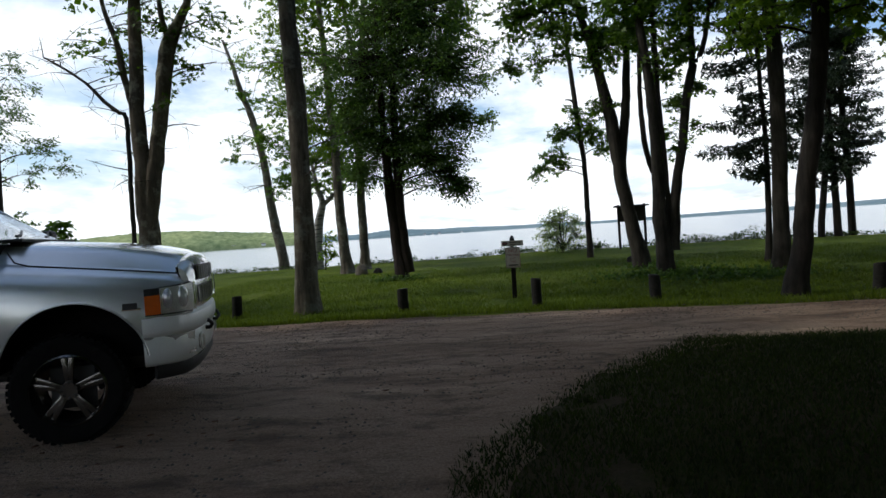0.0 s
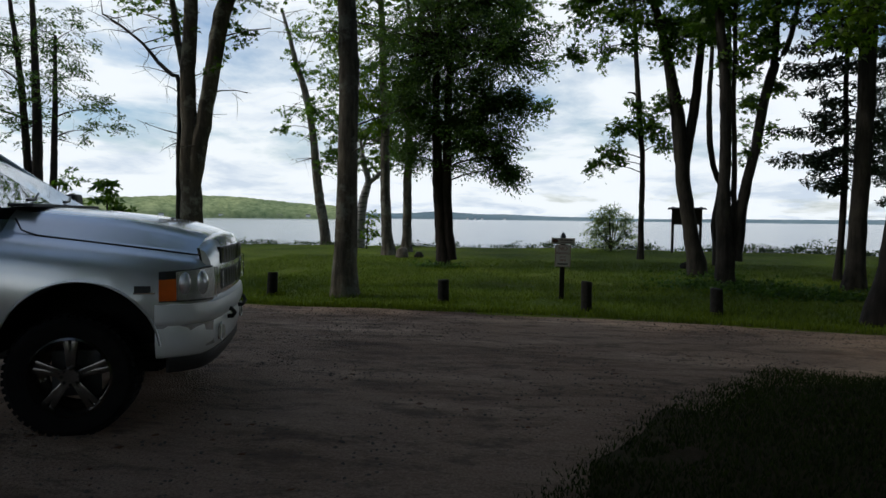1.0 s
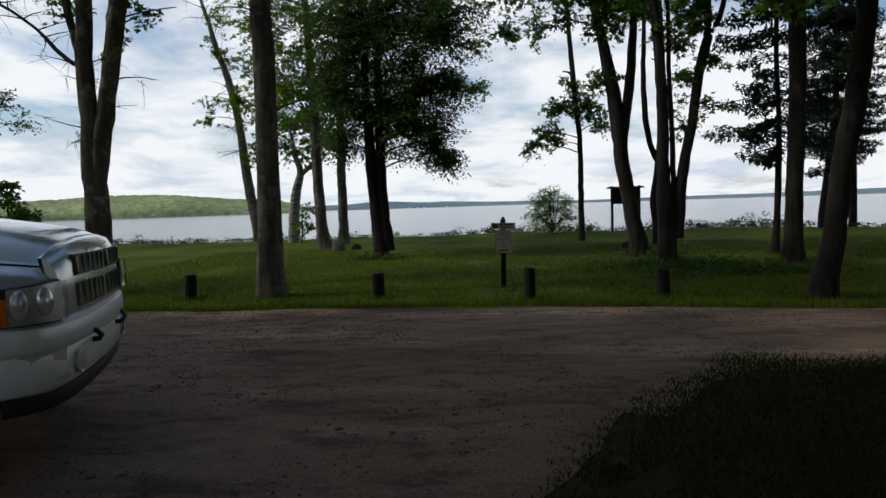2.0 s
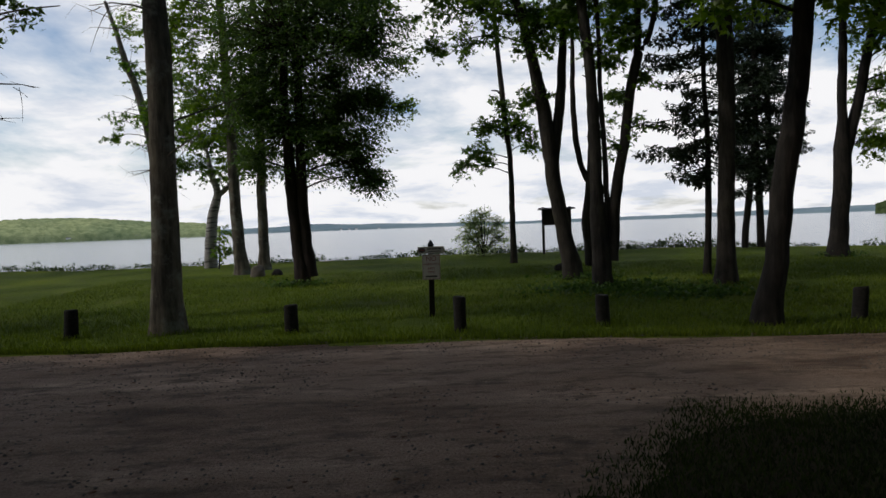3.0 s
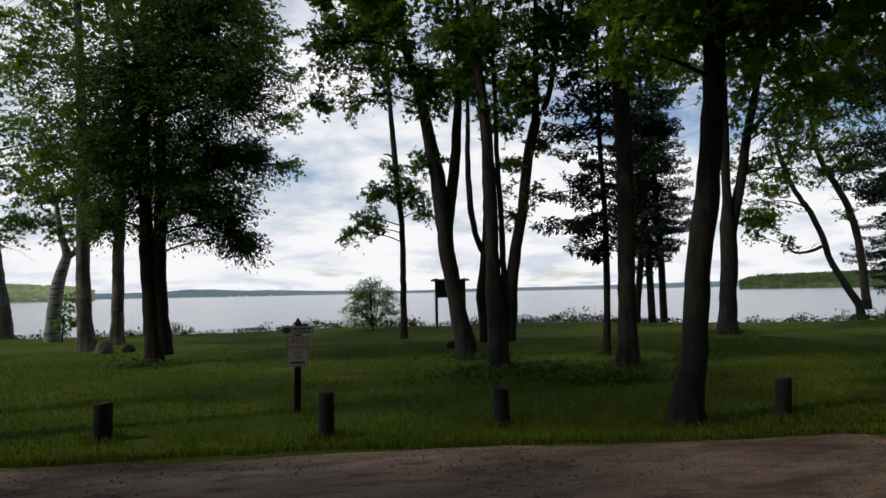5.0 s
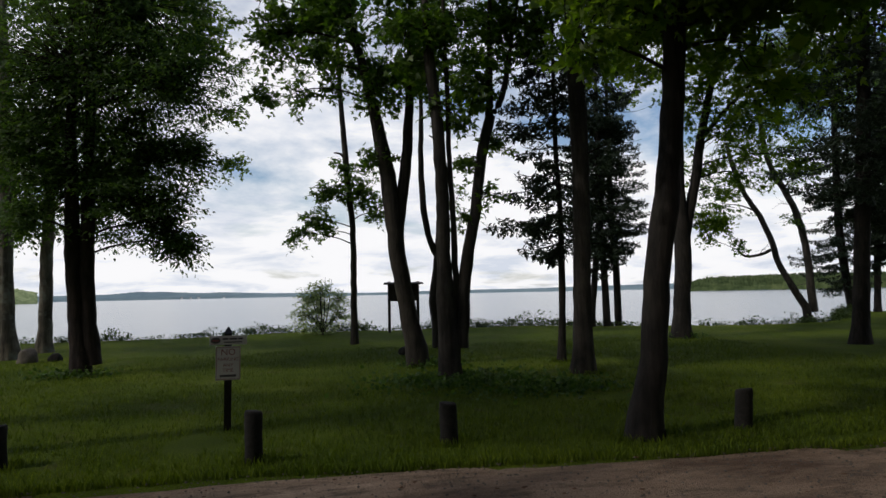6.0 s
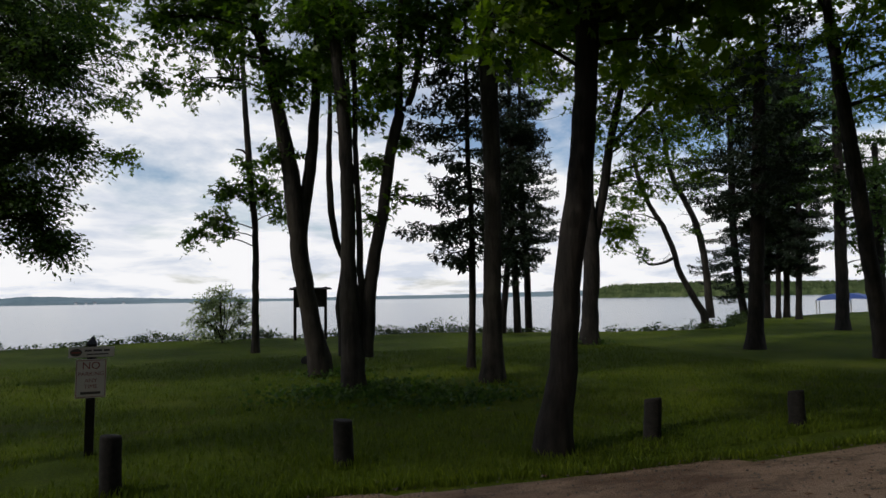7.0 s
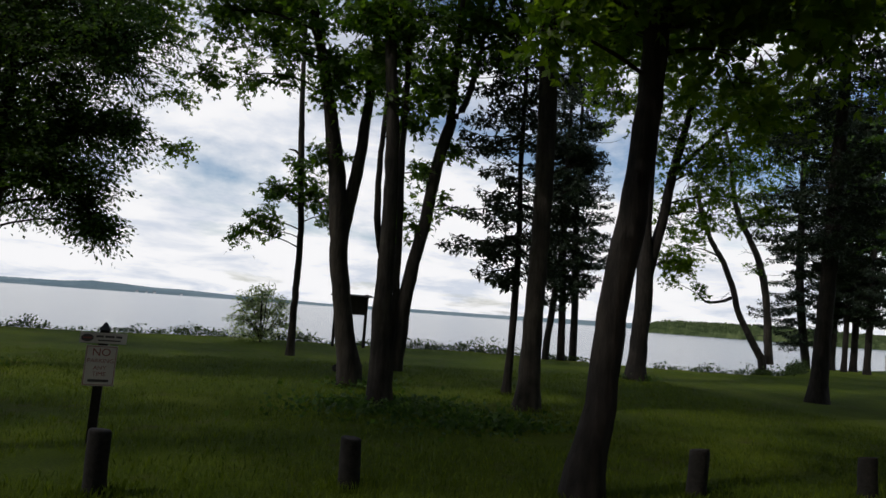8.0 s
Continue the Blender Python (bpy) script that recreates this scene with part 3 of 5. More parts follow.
def spruce(label, stem, z0, z1, reach, seed, whorls=0.42, bare=0.0, needles=1.0, top_reach=0.35):
    """A conifer: trunk, drooping branches in whorls, flat sprays of needles along them."""
    rng = np.random.default_rng(seed)
    bx, by = stem[0][:2]
    base = np.array([bx, by, ground_z(bx, by)])
    ob = thing("conifer", tuple(base), label, "tree")
    path = smooth_path(stem, 0.3)
    h = path[:, 2] - base[2]
    path[:, 3] *= 1 + 0.4 * np.exp(-np.maximum(h, 0) / 0.2)
    path[0, 2] = base[2] - 0.12
    v, f = tube(path, 12, 0.04, rng)
    part("trunk", mesh_arrays("trunk", v - base, f), BARK_DARK, ob, "", True)
    wood, spots = [], []
    z = z0
    while z < z1:
        s = (z - z0) / (z1 - z0)
        L0 = reach * (1 - s) + reach * top_reach * s
        L0 *= min(1, 0.55 + s * 3)
        i = int(np.argmin(np.abs(path[:, 2] - z)))
        c = path[i, :3]
        for _ in range(rng.integers(4, 7)):
            a, L = rng.uniform(0, 6.283), L0 * rng.uniform(0.55, 1.15)
            n = max(5, int(L / 0.16))
            t = np.linspace(0, 1, n)[:, None]
            dirv = np.array([math.cos(a), math.sin(a), 0])
            c0 = c + np.array([0, 0, rng.uniform(-0.2, 0.2)])
            pts = c0 + dirv * L * t + np.array([0, 0, 1.0]) * (-0.32 * L * t + 0.22 * L * t ** 3)
            wood.append(tube(np.hstack([pts, 0.016 * (1 - t) + 0.004]), 4))
            if rng.uniform() < bare:
                continue
            k = int(n * 11 * needles)
            tt = rng.uniform(0.12, 1.0, k) ** 0.8
            p = c0 + dirv * L * tt[:, None] + np.array([0, 0, 1.0]) * (-0.32 * L * tt + 0.22 * L * tt ** 3)[:, None]
            side = np.array([-math.sin(a), math.cos(a), 0])
            p += side * (rng.uniform(-1, 1, k) * 0.30 * L * (1.1 - tt))[:, None] + np.array([0, 0, -1]) * rng.uniform(0, 0.16, k)[:, None]
            spots.append(p)
        z += whorls * rng.uniform(0.7, 1.3)
    v, f = join(wood)
    part("branchwork", mesh_arrays("branchwork", v - base, f), BARK_DARK, ob, "", True)["kind"] = "stuff"
    c = np.vstack(spots)
    v, f = leaves(c, 0.9, 0.135, rng, 0.2, 0.5)
    part("crown", mesh_arrays("crown", v - base, f), NEEDLE, ob)["kind"] = "stuff"
    return ob


def col(y, *pts):
    """(x, z, r) points of a stem that stands at depth y."""
    return [(x, y, z, r) for x, z, r in pts]


# nearest maple-like trunk beside the lane
tree("tall grey-brown tree trunk beside the gravel lane", [
    col(12.25, (-3.23, -0.14, 0.257), (-3.21, 1.08, 0.218), (-3.18, 2.13, 0.201), (-3.16, 3.18, 0.184), (-3.16, 4.21, 0.193), (-3.19, 5.23, 0.177), (-3.23, 6.74, 0.165), (-3.29, 8.53, 0.128), (-3.35, 10.18, 0.071))],
    [],
    BARK_GREY, LEAF_MAPLE, 11, cover=2.2, twig_dead=5,
    upper=[(-3.58, 12.3, 10.37, 2.67), (-5.16, 11.8, 9.43, 2.02), (-2.25, 12.8, 9.55, 1.99), (-3.87, 10.9, 9.28, 1.81)])

# forked pale maple behind the parked truck
tree("forked pale-barked maple with sparse sunlit leaves", [
    col(13.6, (-7.28, 0.91, 0.256), (-7.25, 1.8, 0.236), (-7.3, 2.7, 0.211), (-7.29, 3.46, 0.178), (-7.33, 4.48, 0.166), (-7.27, 5.62, 0.152), (-7.21, 6.87, 0.139), (-7.13, 8.38, 0.101), (-7.04, 9.99, 0.063)),
    col(13.6, (-7.29, 1.55, 0.153), (-7.14, 2.57, 0.178), (-6.99, 3.45, 0.172), (-6.77, 4.45, 0.165), (-6.58, 5.58, 0.177), (-6.44, 6.07, 0.177), (-6.16, 6.55, 0.113), (-5.87, 7.16, 0.075), (-5.57, 8.25, 0.050)),
    col(13.6, (-7.34, 4.23, 0.064), (-7.57, 5.38, 0.076), (-7.68, 6.15, 0.064), (-7.92, 6.92, 0.051), (-8.05, 7.82, 0.032)),
    col(13.6, (-6.44, 6.07, 0.076), (-6.58, 6.83, 0.057), (-6.64, 7.84, 0.038))],
    [(-7.99, 13.6, 6.7, 0.8), (-7.6, 13.6, 5.81, 0.5), (-6.3, 13.6, 6.3, 0.6), (-6.11, 13.6, 5.41, 0.4), (-6.51, 13.6, 4.82, 0.25), (-5.71, 13.6, 6.59, 0.6), (-8.29, 13.6, 5.92, 0.4), (-6.9, 13.6, 7.19, 0.8), (-5.41, 13.6, 5.6, 0.25)],
    BARK_PALE, LEAF_MAPLE, 12, size=0.11, cover=0.75, twig_dead=8,
    upper=[(-6.89, 13.6, 9.17, 1.99), (-8.48, 13.6, 8.39, 1.2)])

# slim dead tree with its bent top
tree("slim bare tree with a crooked broken top", [
    col(18, (-10.31, 1.45, 0.068), (-10.27, 3.64, 0.067), (-10.24, 5.4, 0.067), (-10.44, 5.63, 0.059), (-10.91, 6.02, 0.059), (-11.42, 6.59, 0.042), (-12.21, 7.19, 0.034), (-12.74, 7.51, 0.017))],
    [],
    BARK, LEAF_MAPLE, 13, twig_dead=26)

# leaning tree at the shore
tree("thin leaning shore tree with patchy leaves and dead twigs", [
    col(30, (-9.9, 0.24, 0.258), (-10.34, 2.93, 0.218), (-10.59, 5.39, 0.177), (-10.99, 7.45, 0.164), (-11.5, 8.97, 0.123), (-11.77, 10.07, 0.096), (-12.21, 11.46, 0.055))],
    [(-11.32, 30, 8.66, 1.03), (-11.64, 30, 6.82, 0.83), (-11.13, 30, 5.38, 0.83), (-10.31, 30, 6.2, 0.93), (-11.63, 30, 10.3, 0.72), (-9.9, 30, 3.94, 0.52), (-12.05, 30, 5.79, 0.41)],
    BARK_GREY, LEAF_MAPLE, 14, size=0.13, cover=1.1, twig_dead=34)

# white birch at the shore
tree("white birch with a low fork and dense dark crown", [
    col(28, (-7.67, 0.41, 0.248), (-7.6, 1.33, 0.223), (-7.48, 2.31, 0.197), (-7.26, 3.04, 0.148), (-7.45, 3.78, 0.111), (-7.6, 4.76, 0.074)),
    col(28, (-7.26, 2.99, 0.111), (-6.88, 3.28, 0.098), (-6.54, 3.64, 0.073), (-6.23, 4.24, 0.049))],
    [(-7.86, 28, 4.44, 1.2), (-8.85, 28, 5.53, 1.3), (-8.95, 28, 4.04, 0.7), (-7.06, 28, 5.52, 1.4), (-9.84, 28, 6.23, 0.8), (-8.65, 28, 7.71, 1.4), (-6.57, 28, 4.33, 0.8)],
    BIRCH, LEAF_MAPLE, 15, size=0.13, cover=2.4)

# two straight trunks near the shore
tree("straight grey tree with a full green crown", [
    col(24.3, (-5.36, 0.01, 0.252), (-5.45, 0.91, 0.213), (-5.5, 2.18, 0.191), (-5.54, 3.45, 0.180), (-5.55, 5.33, 0.158), (-5.63, 6.99, 0.147), (-5.68, 8.43, 0.125), (-5.78, 10.27, 0.104), (-5.81, 13.09, 0.052))],
    [(-5.6, 24.5, 7.98, 1.81), (-6.03, 24.5, 5.56, 1.27), (-7.39, 24.5, 8.72, 1.49), (-6.77, 24.5, 6.3, 1.38), (-6.34, 23.5, 10.11, 1.71), (-6.45, 24.5, 4.51, 0.64)],
    BARK_GREY, LEAF_LIGHT, 16, size=0.115, cover=2.5,
    upper=[(-5.8, 24.5, 12.09, 2.34)])
tree("straight grey tree forking high in its crown", [
    col(26, (-5.05, -0.05, 0.228), (-5.03, 0.87, 0.193), (-5.04, 2.23, 0.181), (-5.01, 3.58, 0.169), (-4.95, 6.25, 0.157), (-4.69, 8.21, 0.134), (-4.49, 9.94, 0.111), (-4.22, 12.72, 0.066)),
    col(26, (-4.69, 8.21, 0.100), (-4.99, 9.53, 0.089), (-5.26, 11.28, 0.067))],
    [(-5.38, 26.2, 5.51, 1.36), (-5.5, 26.2, 4.26, 0.91), (-4.12, 26.2, 9.67, 1.93), (-4.27, 25.2, 6.65, 1.37), (-2.33, 25.2, 10.27, 1.83), (-0.63, 25.2, 9.81, 1.49), (0.04, 25.2, 7.54, 0.69), (0.38, 25.2, 5.84, 0.4), (-1.3, 25.2, 11.17, 1.6)],
    BARK_GREY, LEAF_LIGHT, 17, size=0.12, cover=2.5,
    upper=[(-4, 26.2, 13.17, 2.5), (-1.86, 25.6, 13.42, 2.05)])

# the dense cedar
tree("double-trunked cedar with a broad dense dark crown", [
    col(20.2, (-2.56, 0.14, 0.225), (-2.67, 1.29, 0.191), (-2.76, 2.4, 0.166), (-2.79, 3.19, 0.158), (-2.84, 4.77, 0.126), (-2.85, 6.33, 0.094), (-2.86, 7.88, 0.063), (-2.8, 10.2, 0.039)),
    col(20.2, (-2.34, 0.16, 0.207), (-2.43, 1.28, 0.167), (-2.48, 2.39, 0.151), (-2.47, 3.34, 0.142), (-2.47, 5.07, 0.110), (-2.42, 6.94, 0.079), (-2.32, 9.42, 0.047))],
    [(-2.6, 20.2, 4.43, 1.62), (-1.42, 20.2, 3.78, 1.08), (-0.78, 20.2, 3.35, 0.81), (-1.1, 20.2, 4.96, 1.29), (-0.67, 20.2, 6.45, 1.4), (-2.7, 20.2, 6.89, 2.05), (-0.24, 20.2, 4.85, 0.75), (-1.63, 20.2, 8.49, 1.73), (-3.57, 20.2, 3.47, 0.65), (-3.78, 20.2, 5.29, 1.08), (-0.46, 20.2, 2.87, 0.49)],
    BARK_RED, LEAF_DARK, 18, size=0.095, cover=3.3, width=0.24, gap=-0.07, lobed=False,
    upper=[(-2.27, 20.2, 10.42, 1.73)])

# slender tree, its low sprays, and the big maple beside it
tree("slender straight tree with low drooping leaf sprays", [
    col(24.6, (4.04, 0.1, 0.119), (4.03, 1.51, 0.101), (4.04, 3.19, 0.093), (3.98, 4.21, 0.093), (3.86, 5.41, 0.094), (3.79, 6.27, 0.094), (3.69, 7.67, 0.077), (3.6, 9.43, 0.061), (3.51, 11.59, 0.044)),
    col(24.6, (3.84, 5.89, 0.043), (3.66, 6.09, 0.034), (3.44, 6.11, 0.017))],
    [(2.89, 24.6, 4.03, 0.45), (2.48, 24.6, 3.51, 0.35), (3.2, 24.6, 4.86, 0.49), (4.24, 24.6, 4.96, 0.6), (3.82, 24.6, 5.69, 0.4), (4.76, 24.6, 4.24, 0.34), (2.17, 24.6, 3.3, 0.2), (3.31, 24.6, 3.62, 0.29)],
    BARK, LEAF_MAPLE, 19, size=0.125, cover=3.4,
    upper=[(3.3, 24.3, 11.39, 1.57)])
tree("big leaning maple forking into two heavy limbs", [
    col(18.7, (4.78, 0.1, 0.255), (4.62, 0.81, 0.216), (4.49, 1.53, 0.193), (4.36, 2.25, 0.193), (4.27, 2.98, 0.194), (4.22, 3.46, 0.194), (4.12, 4.32, 0.183), (3.95, 5.17, 0.159), (3.84, 5.79, 0.134), (3.61, 6.77, 0.110), (3.36, 7.62, 0.086), (3.14, 9.13, 0.055)),
    col(18.7, (4.35, 2.98, 0.133), (4.48, 4.09, 0.135), (4.57, 4.72, 0.123), (4.64, 5.61, 0.112), (4.69, 6.64, 0.088), (4.71, 7.95, 0.063), (4.72, 9.42, 0.045))],
    [(3.44, 18.7, 7.6, 1.37), (4.61, 18.7, 7.95, 1.36), (3.9, 18.7, 4.71, 0.38), (4.8, 18.7, 6.69, 0.77), (3.9, 18.7, 6.24, 0.6), (2.72, 19.6, 7, 1.01), (1.63, 19.6, 7.64, 0.86), (2.08, 19.6, 6.36, 0.69), (2.44, 19.6, 8.45, 1.28), (1.35, 19.6, 8.64, 0.86), (1.36, 19.6, 6.27, 0.35), (2.99, 19.2, 8.16, 1.19), (3.99, 19.2, 7.07, 0.91), (5.52, 19, 7.6, 0.91), (5.87, 18.7, 8.76, 1)],
    BARK, LEAF_MAPLE, 20, size=0.12, cover=2.6,
    upper=[(3.8, 18.7, 10.03, 1.91), (2.44, 19.2, 10.16, 1.55)])

# the clump of several stems
tree("clump of maple stems rising from one root", [
    col(16.2, (4.86, 0.03, 0.219), (4.82, 0.74, 0.200), (4.77, 1.54, 0.171), (4.75, 2.14, 0.142), (4.76, 3.16, 0.128), (4.72, 4.2, 0.123), (4.65, 5.25, 0.114), (4.54, 6.2, 0.104), (4.48, 7.38, 0.073), (4.42, 8.48, 0.042)),
    col(16.2, (5.06, 0.54, 0.141), (5.11, 1.23, 0.132), (5.21, 2.15, 0.123), (5.32, 2.67, 0.114), (5.41, 3.19, 0.109), (5.57, 4.26, 0.105), (5.74, 4.98, 0.106), (5.86, 5.21, 0.075), (6.03, 5.5, 0.065), (6.17, 6.07, 0.054), (6.29, 6.77, 0.038), (6.47, 7.71, 0.028)),
    col(16.2, (4.98, 0.94, 0.060), (4.98, 2.15, 0.061), (4.95, 3.17, 0.056), (4.91, 4.21, 0.052), (4.89, 5.27, 0.047), (4.87, 6.24, 0.047), (4.85, 7.44, 0.032)),
    col(16.2, (5.74, 4.92, 0.069), (5.78, 5.58, 0.075), (5.8, 6.36, 0.065), (5.82, 7.15, 0.049), (5.85, 8.18, 0.033))],
    [(5.03, 16.2, 7.2, 1.2), (5.85, 16.2, 6.47, 0.63), (5.58, 16.2, 3.46, 0.29), (5.4, 16.2, 3.01, 0.21), (5.03, 16.2, 5.1, 0.48), (6.21, 16.2, 7.38, 0.85), (4.49, 16.2, 4.65, 0.27), (5.4, 16.2, 4.19, 0.27), (4.12, 16.2, 6.84, 0.74), (5.85, 16.2, 4.65, 0.27), (4.85, 16.2, 6.29, 0.85), (5.49, 16.2, 5.65, 0.52), (6.76, 16.2, 6.83, 0.85)],
    BARK, LEAF_MAPLE, 21, size=0.115, cover=2.5,
    upper=[(5.03, 16.2, 9.57, 2.03), (6.48, 16.2, 9.38, 1.47)])
tree("crooked tree with a bent side stem behind the clump", [
    col(22.5, (6.33, 0.24, 0.259), (6.25, 0.7, 0.222), (6.17, 1.35, 0.213), (6.23, 1.99, 0.184), (6.31, 2.63, 0.184), (6.36, 3.63, 0.137), (6.36, 4.9, 0.119), (6.35, 6.33, 0.100), (6.34, 7.93, 0.063)),
    col(22.5, (6.27, 2.68, 0.120), (6.04, 3.09, 0.092), (5.88, 3.82, 0.092), (5.82, 4.55, 0.092), (5.79, 5.45, 0.082), (5.83, 6.88, 0.064), (5.85, 7.95, 0.045))],
    [(6.14, 22.5, 9.13, 1.27), (5.61, 22.5, 7.82, 0.81), (7.19, 22.5, 8.47, 0.81), (6.78, 22.5, 4.28, 0.41), (6.91, 22.5, 5.46, 0.41)],
    BARK_DARK, LEAF_MAPLE, 22, size=0.115, cover=2.2)

# right-hand trunks by the lane
tree("straight dark trunk with pale lichen patches at its foot", [
    col(16.3, (7.66, -0.14, 0.244), (7.69, 0.44, 0.207), (7.71, 1.53, 0.187), (7.75, 2.63, 0.178), (7.77, 3.87, 0.179), (7.75, 5.6, 0.182), (7.72, 6.77, 0.172), (7.7, 7.96, 0.162), (7.67, 9.42, 0.140), (7.66, 11.68, 0.095))],
    [],
    BARK, LEAF_MAPLE, 23, twig_dead=5, cover=2.0,
    upper=[(7.81, 16.5, 11.02, 2.48), (8.7, 16.5, 8.34, 1.24), (6.7, 16.5, 8.24, 1.08), (9.87, 17, 8.08, 1.23), (9.36, 16.5, 11.23, 2.13), (6.46, 16.8, 11.56, 1.91)])
tree("thick dark leaning tree beside the lane", [
    col(10.85, (5.66, -0.09, 0.200), (5.74, 0.39, 0.170), (5.82, 0.79, 0.160), (5.87, 1.32, 0.155), (5.91, 1.67, 0.150), (5.99, 2.1, 0.152), (6.08, 2.53, 0.153), (6.13, 2.97, 0.142), (6.22, 3.68, 0.138), (6.3, 4.47, 0.134), (6.34, 5.14, 0.129), (6.39, 6.17, 0.111), (6.43, 7.59, 0.073))],
    [(4.88, 10.45, 4.45, 0.49), (5.28, 10.45, 4.95, 0.65), (6.07, 10.95, 4.84, 0.54), (6.96, 10.45, 4.64, 0.75), (7.75, 10.85, 5.23, 0.86), (5.87, 10.45, 5.44, 0.86), (8.63, 11.25, 5.22, 0.74), (8.04, 11.25, 4.23, 0.43)],
    BARK_DARK, LEAF_LIGHT, 24, size=0.11, cover=1.7,
    # the first five upper masses are unseen canopy added to shade the lawn
    upper=[(9.5, 9.5, 8.6, 2.4), (8.5, 8, 9.2, 2.4), (11.5, 10.5, 9, 2.4), (6.5, 8.2, 8.8, 2.2), (4.2, 9.3, 8.8, 2), (5.57, 11.05, 5.64, 0.71), (6.96, 10.85, 5.23, 0.76), (7.65, 11.05, 4.83, 0.65), (6.27, 10.65, 5.94, 0.81), (8.43, 11.05, 5.42, 0.8), (6.46, 10.85, 7.83, 2.12), (8.23, 10.85, 7.61, 1.71), (4.87, 10.65, 7.35, 1.72), (6.39, 9.15, 7.15, 1.52)])
tree("forked dark tree with a long low limb", [
    col(22.4, (14.25, -0.08, 0.312), (14.33, 1.2, 0.264), (14.44, 2.33, 0.265), (14.46, 3.47, 0.246), (14.46, 4.42, 0.151), (14.49, 5.94, 0.133), (14.55, 7.85, 0.104), (14.58, 9.76, 0.076)),
    col(22.4, (14.5, 3.09, 0.189), (14.78, 4.22, 0.171), (15.05, 5.17, 0.152), (15.32, 6.51, 0.143), (15.74, 8.04, 0.115), (16.16, 9.6, 0.087), (16.46, 10.96, 0.058)),
    col(22.4, (15.32, 6.51, 0.086), (15.78, 6.99, 0.077), (16.58, 7.76, 0.068), (17.5, 8.64, 0.058), (18.45, 9.64, 0.039))],
    [(17.32, 22.4, 9.69, 2.47), (16.04, 22.4, 6.72, 1.29), (19, 22.4, 8.62, 1.93), (15.72, 22.4, 4.92, 0.86), (15.4, 22.4, 3.75, 0.54), (16.99, 22.4, 5.44, 0.86), (14.15, 22.4, 10.25, 1.93), (12.78, 22.4, 10.37, 1.4), (18.78, 22.4, 5.86, 0.86), (16.03, 22.4, 3.74, 0.43), (15.41, 22.4, 8, 1.29), (13.09, 22.4, 8.87, 1.08), (20.49, 22.4, 9.88, 1.71), (17.94, 22.4, 7.35, 1.07)],
    BARK_DARK, LEAF_LIGHT, 25, size=0.12, cover=2.6,
    upper=[(15.33, 22.4, 12.69, 2.58)])
tree("pair of slender dark trees leaning over the shore", [
    col(31, (27.63, 0.27, 0.201), (26.9, 1.27, 0.171), (25.91, 2.83, 0.142), (25.68, 3.68, 0.142), (24.98, 5.09, 0.128), (24.17, 6.19, 0.113), (23.55, 7.59, 0.113), (23.26, 8.71, 0.085)),
    col(31, (27.92, 0.26, 0.216), (27.83, 1.7, 0.188), (27.68, 3.43, 0.174), (27.3, 5.02, 0.160), (26.64, 6.31, 0.145), (25.88, 7.44, 0.130), (25.51, 8.58, 0.115), (25.25, 10.33, 0.101), (24.8, 12.06, 0.072)),
    col(31, (25.52, 3.39, 0.085), (24.88, 3.16, 0.070), (24.02, 3.09, 0.056), (23.69, 3.36, 0.042))],
    [(23.05, 31, 5.61, 1.39), (21.9, 31, 4.02, 0.64), (23.68, 31, 3.71, 0.48), (25.44, 31, 9.62, 1.81), (27.53, 31, 7.3, 0.96), (24.2, 31, 8.04, 1.7), (28.56, 31, 11.4, 1.7), (21.69, 31, 6.98, 1.07), (26.38, 31, 13.09, 2.34), (27.22, 31, 5.08, 0.53)],
    BARK, LEAF_MAPLE, 26, size=0.125, cover=1.7, twig_dead=14)

# conifers
spruce("slim spruce with sparse drooping branches", col(18.3, (8.13, -0.17, 0.095), (8.19, 1.01, 0.083), (8.22, 2.29, 0.077), (8.22, 3.58, 0.065), (8.16, 4.9, 0.059), (8.16, 6.24, 0.053), (8.16, 7.6, 0.040), (8.16, 8.99, 0.027), (8.16, 10.12, 0.014)), 2.5, 10.8, 1.73, 31, 0.34, 0.2, 1.5, 0.7)
spruce("dark spruce at the shore with a bare lower trunk", col(28, (14.03, 0.47, 0.134), (14.32, 2.81, 0.124), (14.55, 5.11, 0.092), (14.69, 8.63, 0.035)), 2.6, 12.5, 2.02, 40, 0.34, 0.1, 1.5, 0.6)
spruce("dark spruce at the shore with a bare lower trunk", col(28, (14.71, 0.3, 0.146), (14.65, 2.82, 0.136), (14.56, 4.65, 0.126), (14.58, 9.81, 0.070), (14.65, 13.46, 0.024)), 3, 12.5, 2.12, 41, 0.34, 0.1, 1.5, 0.6)
spruce("dark spruce at the shore with a bare lower trunk", col(28.6, (15.58, 0.25, 0.151), (15.56, 2.86, 0.141), (15.44, 4.75, 0.130), (15.42, 8.85, 0.084), (15.47, 13.84, 0.024)), 3.4, 12.5, 1.99, 42, 0.34, 0.1, 1.5, 0.6)
spruce("dark spruce with low sweeping branches", col(32, (31.4, 0.18, 0.214), (30.94, 3.85, 0.200), (30.91, 6.96, 0.186), (31.1, 12.71, 0.126), (31.37, 18.69, 0.032)), 1.4, 13.5, 2.51, 50, 0.36, 0.05, 1.5)
spruce("tall dark spruce on the lawn", col(18.8, (17.48, -0.08, 0.252), (17.57, 0.86, 0.214), (17.73, 2.44, 0.208), (17.89, 4.07, 0.203), (18.12, 6.57, 0.181), (18.42, 10.04, 0.135), (18.81, 14.62, 0.043)), 3.6, 12.5, 2.33, 51, 0.36, 0.05, 1.6, 0.7)
